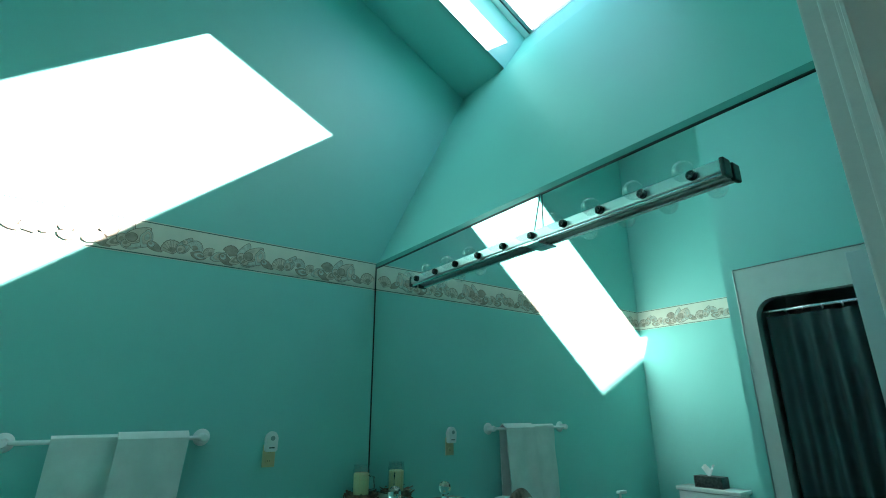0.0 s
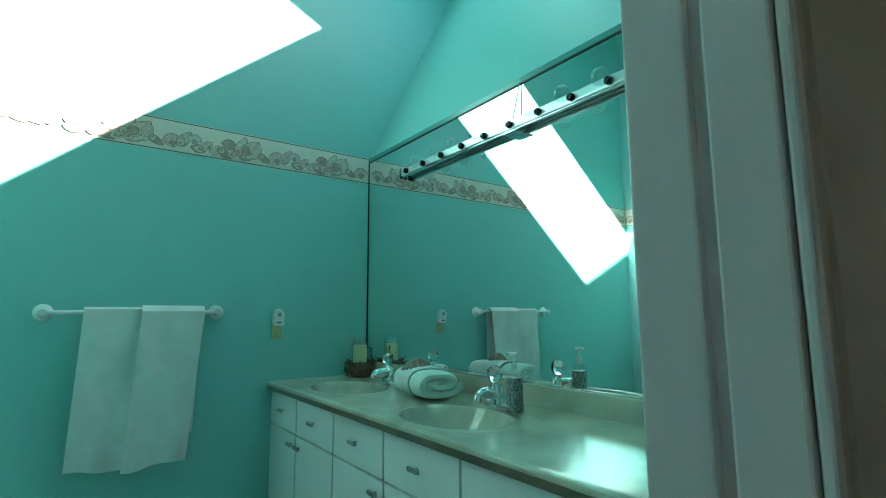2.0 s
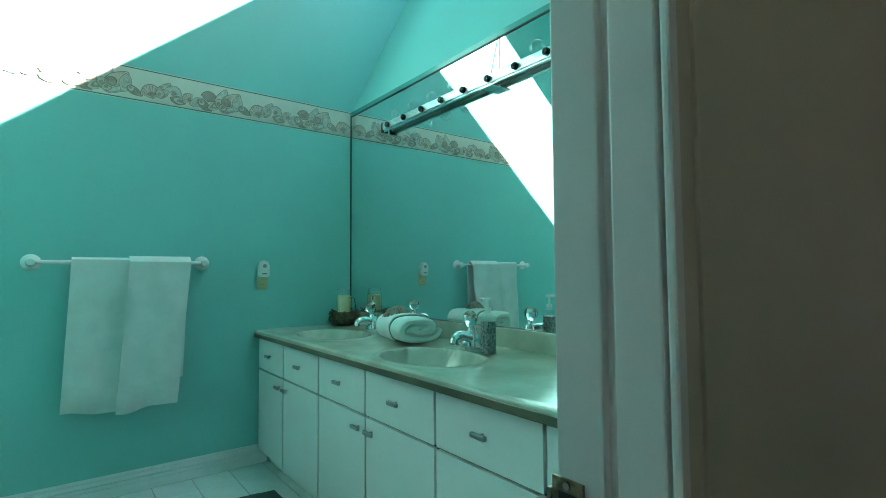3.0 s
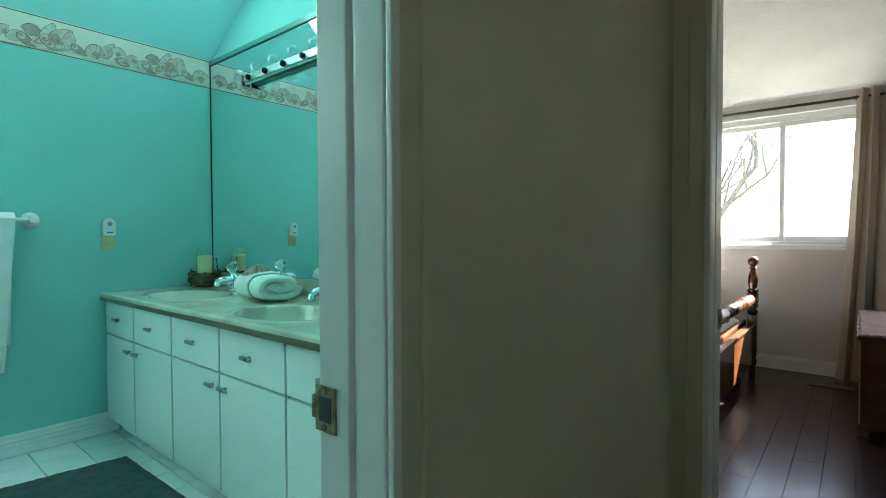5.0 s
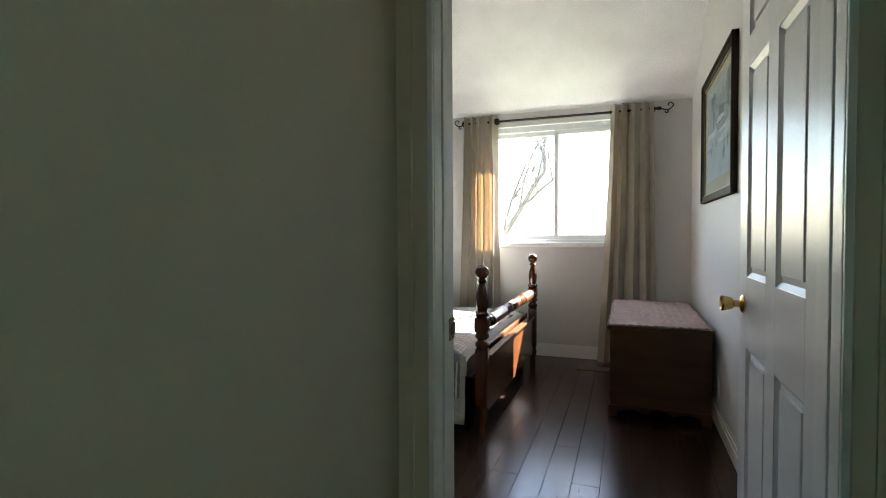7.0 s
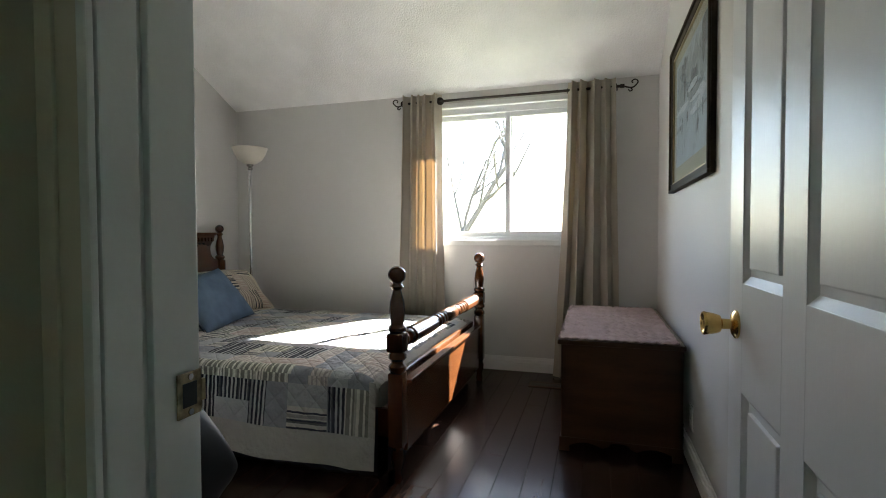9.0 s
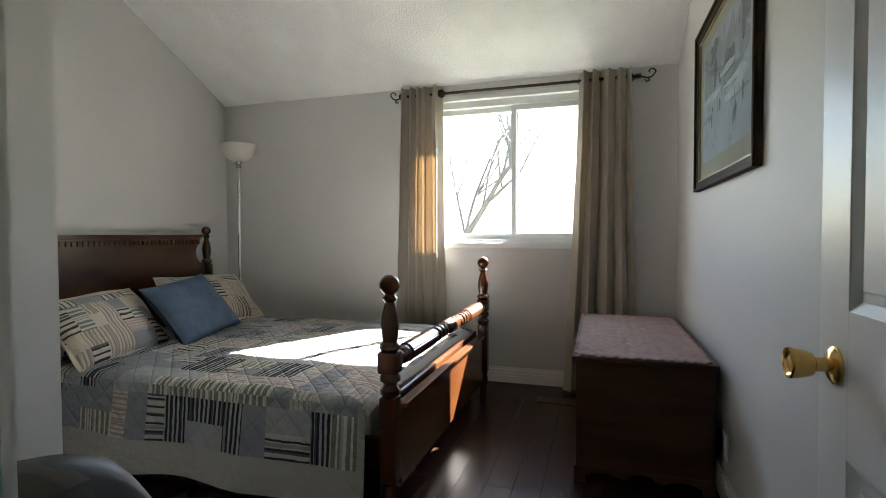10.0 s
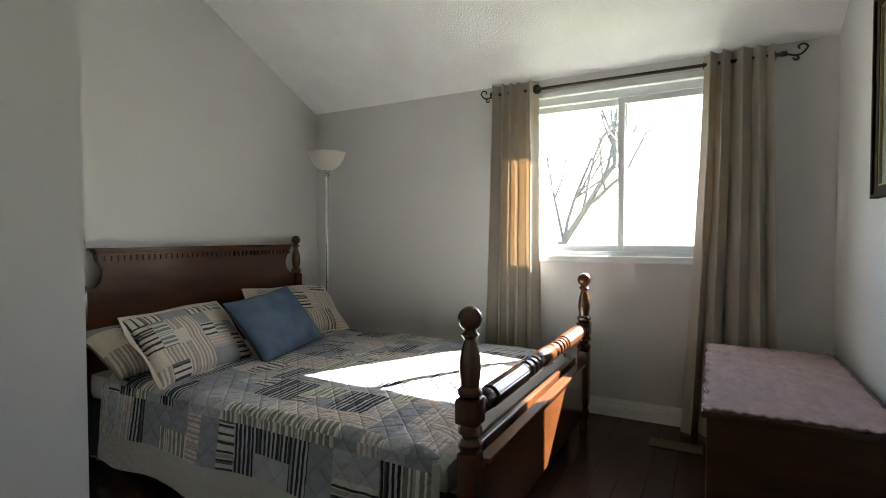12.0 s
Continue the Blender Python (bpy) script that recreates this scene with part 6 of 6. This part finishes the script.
def chest():
    base = thing("blanket_chest", ((CX0 + CX1) / 2, (CY0 + CY1) / 2, 0), "dark red-brown wooden blanket chest with a scalloped skirt", "chest")
    part("case", box(CX0 + 0.012, CX1 - 0.012, CY0 + 0.012, CY1 - 0.012, 0.06, CTOP - 0.024, bevel=0.004), M["chestwood"], base)
    part("lid", box(CX0 - 0.006, CX1 + 0.004, CY0 + 0.002, CY1 + 0.006, CTOP - 0.024, CTOP, bevel=0.006), M["chestwood"], base)

    def scallop(a, b):
        pts = [(a, 0.072), (a, 0.0), (a + 0.05, 0.0)]
        n = 36
        for k in range(n + 1):
            t = k / n
            pts.append((a + 0.05 + (b - a - 0.10) * t, 0.03 + 0.022 * abs(math.sin(t * math.pi * 3)) + (0.012 if 0.4 < t < 0.6 else 0)))
        return pts + [(b - 0.05, 0.0), (b, 0.0), (b, 0.072)]
    part("skirt", prism(scallop(CY0 + 0.01, CY1 - 0.004), "x", CX0 + 0.007, CX0 + 0.016), M["chestwood"], base)
    part("skirt", prism(scallop(CX0 + 0.016, CX1), "y", CY1 - 0.016, CY1 - 0.007), M["chestwood"], base)
    part("foot", box(CX1 - 0.06, CX1 - 0.01, CY0 + 0.01, CY0 + 0.06, 0, 0.09), M["chestwood"], base)

    def place(u, v):
        x, y = CX0 + 0.015 + (CX1 - CX0 - 0.02) * v, CY0 + 0.03 + (CY1 - CY0 - 0.035) * u
        z = CTOP + 0.005
        e = 0.006 * math.sin(v * 130) * (1 if u > 0.98 else 0)
        cable = 0.0032 * math.sin(u * 75 + 1.6 * math.sin(v * 70)) + 0.0020 * math.sin(v * 180)
        x += 0.008 * noise.noise(Vector((u * 6, 0, 1))) * (1 - v) * 2
        return x - (0.012 * (1 - v) if u > 0.9 else 0), y + e + 0.006 * noise.noise(Vector((v * 9, u, 0))), z + cable
    bm = sheet(120, 200, place)
    thicken(bm, 0.003)
    throw = thing("table_runner", ((CX0 + CX1) / 2, (CY0 + CY1) / 2, CTOP), "pale mauve cable-knit throw laid over the chest", "throw")
    part("knit_field", bm, M["runner"], throw, smooth=True)
    for name, along in (("knit_edging", lambda t: place(1.0, t)), ("knit_edging", lambda t: place(t, 0.0))):
        pts = [Vector(along(k / 60)) + Vector((0, 0, 0.0015 + 0.002 * math.sin(k * 1.9))) for k in range(61)]
        part(name, tube(pts, 0.0055, 6), M["runner"], throw, smooth=True)


chest()


# ---- floor lamp ----
def floor_lamp():
    x, y = 4.735, 2.345
    base = thing("floor_lamp", (x, y, 0), "slim steel torchiere floor lamp with a frosted bowl shade, off", "floor lamp")
    part("foot", lathe([(0, 0), (0.13, 0), (0.13, 0.012), (0.10, 0.022), (0.03, 0.03), (0.016, 0.05), (0, 0.05)], (x, y, 0), sides=32), M["steel"], base, smooth=True)
    part("pole", rod((x, y, 0.04), (x, y, 1.735), 0.015, 16), M["chrome"], base, smooth=True)
    part("collar", lathe([(0.013, 1.70), (0.022, 1.712), (0.022, 1.722), (0.016, 1.73), (0.030, 1.748), (0.030, 1.755), (0.0, 1.756)], (x, y, 0), sides=20), M["steel"], base, smooth=True)
    bowl = [(0.022, 1.752), (0.06, 1.765), (0.105, 1.80), (0.135, 1.85), (0.150, 1.895), (0.156, 1.90), (0.146, 1.895), (0.13, 1.852), (0.10, 1.806), (0.058, 1.772), (0.0, 1.762)]
    part("shade", lathe(bowl, (x, y, 0), sides=36), M["opal"], base, "frosted glass bowl shade", smooth=True)


floor_lamp()


# ---- curtains ----
def curtains():
    xr, zr = 4.905, 2.222
    rodt = thing("curtain_rod", (xr, 0.05, zr), "dark bronze curtain rod with scroll ends", "curtain rod")
    part("pole", rod((xr, -0.80, zr), (xr, 0.90, zr), 0.011, 14), M["iron"], rodt, smooth=True)
    for s, y in ((-1, -0.80), (1, 0.90)):
        part("end_collar", rod((xr, y, zr), (xr, y + s * 0.03, zr), 0.015, 12), M["iron"], rodt)
        pts = [(xr, y + s * 0.03, zr - 0.004), (xr, y + s * 0.07, zr - 0.016), (xr, y + s * 0.10, zr - 0.010), (xr, y + s * 0.125, zr + 0.022), (xr, y + s * 0.105, zr + 0.042), (xr, y + s * 0.082, zr + 0.030), (xr, y + s * 0.09, zr + 0.015)]
        part("finial", tube(rounded(pts), 0.006, 8, taper=0.004), M["iron"], rodt, smooth=True)
        pts = [(xr, y + s * 0.07, zr - 0.014), (xr, y + s * 0.085, zr - 0.034), (xr, y + s * 0.068, zr - 0.042), (xr, y + s * 0.058, zr - 0.028)]
        part("finial_curl", tube(rounded(pts), 0.0045, 8), M["iron"], rodt, smooth=True)
        part("wall_bracket", rod((xr, y - s * 0.02, zr), (RX1, y - s * 0.02, zr), 0.008, 10), M["iron"], rodt)
    for name, ya, yb, fa, fb, foot, seed, folds in (("window", 0.600, 0.925, 0.565, 0.99, 0.012, 1.0, 5), ("window", -0.755, -0.435, -0.80, -0.325, 0.012, 5.0, 4)):
        label = "taupe satin grommet curtain drawn to the side of the window"
        c = thing("curtain", (xr, (ya + yb) / 2, zr), label, "curtain", "bedroom curtains")
        z1, z0 = zr + 0.055, foot

        def place(u, v):
            y = ya + (yb - ya) * u + ((fa - ya) * (1 - u) + (fb - yb) * u) * v ** 1.3
            deep = (0.052 - 0.008 * v) * (0.8 + 0.25 * math.sin(u * 6.5 + seed * 2))
            ph = (u + 0.035 * math.sin(u * 9 + seed)) * folds * 2 * math.pi
            x = xr - 0.022 + deep * math.sin(ph) + 0.010 * v * math.sin(u * 23 + seed + v * 2) + 0.006 * noise.noise(Vector((u * 6, v * 5, seed)))
            return min(x, RX1 - 0.02), y + 0.014 * math.sin(ph * 2 + 0.5 * math.sin(v * 3 + seed)) + 0.004 * noise.noise(Vector((u * 4, v * 9, seed + 3))), z1 + (z0 - z1) * v
        bm = sheet(120, 60, place)
        thicken(bm, 0.002)
        part("cloth", bm, M["curtain"], c, smooth=True)
        for y in (ya + 0.004, yb - 0.004):
            prof = [(0.018, -0.003), (0.032, -0.002), (0.032, 0.002), (0.018, 0.003), (0.018, -0.003)]
            part("grommet", lathe(prof, (xr - 0.004, y, zr), (0.9, 0.6 if y > 0 else -0.6, 0), 20), M["iron"], c, "dark bronze grommet", smooth=True)


curtains()


# ---- picture ----
def picture():
    x0, x1, z0, z1 = 3.10, 4.19, 1.36, 2.175
    y = RY0
    base = thing("framed_picture", ((x0 + x1) / 2, y, z0), "framed blue-grey winter print in a dark wooden frame", "picture")
    w = 0.048
    for b in ((x0, x1, z0, z0 + w), (x0, x1, z1 - w, z1), (x0, x0 + w, z0 + w, z1 - w), (x1 - w, x1, z0 + w, z1 - w)):
        part("frame", box(b[0], b[1], y + 0.001, y + 0.022, b[2], b[3], bevel=0.004), M["frame"], base)
    e = 0.016       # raised outer moulding
    for b in ((x0, x1, z0, z0 + e), (x0, x1, z1 - e, z1), (x0, x0 + e, z0 + e, z1 - e), (x1 - e, x1, z0 + e, z1 - e)):
        part("moulding", box(b[0], b[1], y + 0.0225, y + 0.034, b[2], b[3], bevel=0.004), M["frame"], base)
    for b in ((x0 + w, x1 - w, z0 + w, z0 + w + 0.007), (x0 + w, x1 - w, z1 - w - 0.007, z1 - w), (x0 + w, x0 + w + 0.007, z0 + w, z1 - w), (x1 - w - 0.007, x1 - w, z0 + w, z1 - w)):
        part("fillet", box(b[0], b[1], y + 0.004, y + 0.018, b[2], b[3]), M["gilt"], base)
    part("mat_board", box(x0 + w, x1 - w, y + 0.002, y + 0.008, z0 + w, z1 - w), M["passe"], base)
    a, b, c, d = x0 + w + 0.075, x1 - w - 0.075, z0 + w + 0.085, z1 - w - 0.065
    part("print", box(a, b, y + 0.008, y + 0.0086, c, d), M["print_sky"], base)
    rnd = random.Random(6)
    bm = bmesh.new()

    def blob(cx, cz, rx, rz, h, idx, n=18):
        vs = []
        for k in range(n):
            t = 2 * math.pi * k / n
            q = 1 + 0.35 * noise.noise(Vector((math.cos(t) * 1.7 + cx * 9, math.sin(t) * 1.7 + cz * 9, idx)))
            vs.append(bm.verts.new((min(max(cx + rx * q * math.cos(t), a + 0.005), b - 0.005), y + h, min(max(cz + rz * q * math.sin(t), c + 0.005), d - 0.005))))
        bm.faces.new(vs).material_index = idx
    ww, hh = b - a, d - c
    h = 0.0088
    for k in range(46):       # misty dark wood along the top of the winter scene
        h += 0.00002
        blob(a + ww * rnd.uniform(0.05, 0.95), c + hh * rnd.uniform(0.58, 0.90), ww * rnd.uniform(0.03, 0.10), hh * rnd.uniform(0.05, 0.16), h, rnd.choice((0, 1, 1)))
    for k in range(14):       # pale drifts across the middle
        h += 0.00002
        blob(a + ww * rnd.uniform(0.10, 0.90), c + hh * rnd.uniform(0.30, 0.60), ww * rnd.uniform(0.08, 0.20), hh * rnd.uniform(0.015, 0.04), h, rnd.choice((1, 2, 2)))
    for k in range(26):       # reeds and tracks in the snow
        h += 0.00002
        blob(a + ww * rnd.uniform(0.08, 0.92), c + hh * rnd.uniform(0.06, 0.50), ww * rnd.uniform(0.006, 0.016), hh * rnd.uniform(0.02, 0.07), h, rnd.choice((0, 1)))
    part("printed_scene", bm, [M["print_dark"], M["print_mid"], M["print_pale"]], base)
    pane = part("glazing", box(x0 + w, x1 - w, y + 0.0118, y + 0.0135, z0 + w, z1 - w), M["pane"], base)
    pane.visible_shadow = False


picture()


# ---- low wall outlet, ceiling light, chair ----
o = thing("wall_outlet", (3.55, RY0, 0.23), "white wall outlet low on the bedroom wall", "outlet")
part("plate", box(3.515, 3.585, RY0, RY0 + 0.006, 0.18, 0.295, bevel=0.002), M["whiteplastic"], o)
for z in (0.215, 0.262):
    part("receptacle", lathe([(0, 0), (0.017, 0), (0.016, 0.003), (0, 0.003)], (3.55, RY0 + 0.006, z), (0, 1, 0), 18), M["whiteplastic"], o)


def ceiling_light():
    x, y = 3.76, 0.237
    z = room_roof(x)
    n = Vector((-SLOPE_R, 0, -1)).normalized()
    base = thing("ceiling_light", (x, y, z), "round frosted ceiling light with a brass ring, switched on", "ceiling lamp")
    part("canopy", lathe([(0.10, -0.006), (0.10, 0.014), (0.09, 0.020), (0.0, 0.020)], (x, y, z), n, 32), M["brass"], base, smooth=True)
    part("bowl", lathe([(0.086, 0.019), (0.082, 0.04), (0.064, 0.062), (0.034, 0.076), (0, 0.08)], (x, y, z), n, 32), M["lit"], base, "glowing frosted glass bowl", smooth=True)


ceiling_light()


def tub_chair():
    base = thing("armchair", (1.86, 0.42, 0), "black leather armchair tucked into the recess by the door", "chair")
    part("seat", box(1.66, 2.02, 0.16, 0.70, 0.24, 0.42, bevel=0.05), M["leather"], base, smooth=True)
    part("backrest", box(1.635, 1.74, 0.12, 0.745, 0.30, 0.80, bevel=0.05), M["leather"], base, smooth=True)
    for y0, y1 in ((0.245, 0.345), (0.66, 0.745)):
        ym = (y0 + y1) / 2

        def arm(u, v):
            a = 2 * math.pi * u
            k = math.sin(math.pi * min(1, 0.08 + 0.92 * v)) ** 0.5 if v > 0.85 else 1.0
            x = 1.64 + 0.36 * v
            top = 0.80 - 0.06 * v - 0.15 * v ** 3
            mid, half = (top + 0.40) / 2 + 0.02 * v, (top - 0.40) / 2
            half *= (1 - 0.75 * max(0, (v - 0.6) / 0.4) ** 2)
            q = max(0.05, 1 - max(0, (v - 0.9) / 0.1) ** 2 * 0.95)
            return x, ym + (y1 - y0) / 2 * math.cos(a) * (0.6 + 0.4 * q), mid + half * math.sin(a) * (0.5 + 0.5 * q)
        bm = sheet(24, 24, arm)
        part("armrest", bm, M["leather"], base, smooth=True)
    for x in (1.70, 1.98):
        for y in (0.19, 0.67):
            part("leg", rod((x, y, 0), (x, y, 0.25), 0.015, 10, r2=0.02), M["black"], base)


tub_chair()


# ---- outside ----
structure("ground", box(-300, 300, -300, 300, -3.3, -3.0), M["ground"], "dry lawn around the house")
tree_rnd = random.Random(11)


def tree(x, y, z, height, label):
    base = thing("tree", (x, y, z), label, "tree")
    wood = bmesh.new()
    twigs = []

    def grow(p, d, ln, r, depth):
        pts = [p]
        q = p.copy()
        for k in range(4):
            d = (d + Vector((tree_rnd.uniform(-1, 1), tree_rnd.uniform(-1, 1), tree_rnd.uniform(-0.3, 0.6))) * 0.16).normalized()
            q = q + d * ln / 4
            pts.append(q.copy())
        tube(pts, r, 7 if depth < 2 else 5, wood, r * 0.6)
        if depth >= 5:
            twigs.append(q)
            return
        for k in range(3 if depth < 3 else 2):
            a = tree_rnd.uniform(0, 6.28)
            side = d.orthogonal().normalized()
            side.rotate(Matrix.Rotation(a, 3, d))
            nd = (d + side * tree_rnd.uniform(0.5, 0.95) + Vector((0, 0, 0.15))).normalized()
            grow(pts[tree_rnd.choice((2, 3, 4))], nd, ln * tree_rnd.uniform(0.62, 0.82), max(0.008, r * 0.6), depth + 1)
    knee = Vector((x, y - 0.9, z + 4.1))
    tube([Vector((x, y, z)), Vector((x, y - 0.35, z + 1.6)), Vector((x, y - 0.6, z + 3.0)), knee], 0.17, 10, wood, 0.10)
    grow(knee, Vector((0, -0.66, 0.86)).normalized(), 1.5, 0.062, 1)
    grow(knee, Vector((0.1, -0.05, 1)).normalized(), 1.5, 0.036, 1)
    grow(knee, Vector((0.1, 0.4, 1)).normalized(), 1.6, 0.03, 1)
    grow(knee + Vector((0, -0.3, 0.45)), Vector((-0.2, -0.2, 1)).normalized(), 1.3, 0.028, 2)
    part("trunk", wood, M["bark"], base, smooth=True)
    leaves = bmesh.new()
    for q in twigs:
        for k in range(3):
            c = q + Vector((tree_rnd.uniform(-1, 1), tree_rnd.uniform(-1, 1), tree_rnd.uniform(-1, 1))) * 0.12
            u = Vector((tree_rnd.uniform(-1, 1), tree_rnd.uniform(-1, 1), tree_rnd.uniform(-1, 1))).normalized()
            w = u.orthogonal().normalized() * 0.012
            leaves.faces.new([leaves.verts.new(c + t) for t in (-u * 0.025, w, u * 0.025, -w)])
    tagged(part("crown", leaves, M["leaf"], base), "sparse young spring leaves", kind="stuff")


tree(10.0, 2.65, -3.0, 8.5, "nearly bare tree with thin spring twigs outside")

# ---- floor pieces ----
def planks():
    floor = bpy.data.objects["floor_bedroom"]
    rnd = random.Random(2)
    w, ln = 0.126, 1.21
    full = {}

    def mesh(length):
        key = round(length, 3)
        if key not in full:
            bm = box(0, length - 0.001, 0, w - 0.001, -0.008, 0, bevel=0.0)
            top = [e for e in bm.edges if all(v.co.z > -0.001 for v in e.verts)]
            bmesh.ops.bevel(bm, geom=top, offset=0.0012, segments=1, affect="EDGES")
            me = bpy.data.meshes.new("plank")
            bm.to_mesh(me)
            bm.free()
            me.materials.append(M["plank"])
            full[key] = me
        return full[key]
    y = RY0
    row = 0
    while y < RY1 - 0.02:
        x = RX0 - 0.05
        step = [0.40, 0.81, 1.21][row % 3]
        while x < RX1 - 0.01:
            length = min(step, RX1 - x)
            if y + w <= RY1 + 0.1:
                p = new("plank", mesh(length))
                p.matrix_basis = Matrix.Translation((x, y, 0.0))
                under(p, floor)
            x += step
            step = ln
        y += w
        row += 1


def tiles():
    floor = bpy.data.objects["floor_bathroom"]
    s = 0.203
    bm = box(0, s - 0.004, 0, s - 0.004, -0.008, 0)
    bmesh.ops.bevel(bm, geom=[e for e in bm.edges if all(v.co.z > -0.001 for v in e.verts)], offset=0.002, segments=1, affect="EDGES")
    me = bpy.data.meshes.new("tile")
    bm.to_mesh(me)
    bm.free()
    me.materials.append(M["tile"])
    y = BY1 - 0.012 - s
    while y > BY0 - 0.1:
        x = -0.75
        while x < 0.92:
            p = new("tile", me)
            p.matrix_basis = Matrix.Translation((x, max(y, BY0), 0.0))
            under(p, floor)
            x += s
        y -= s


planks()
tiles()
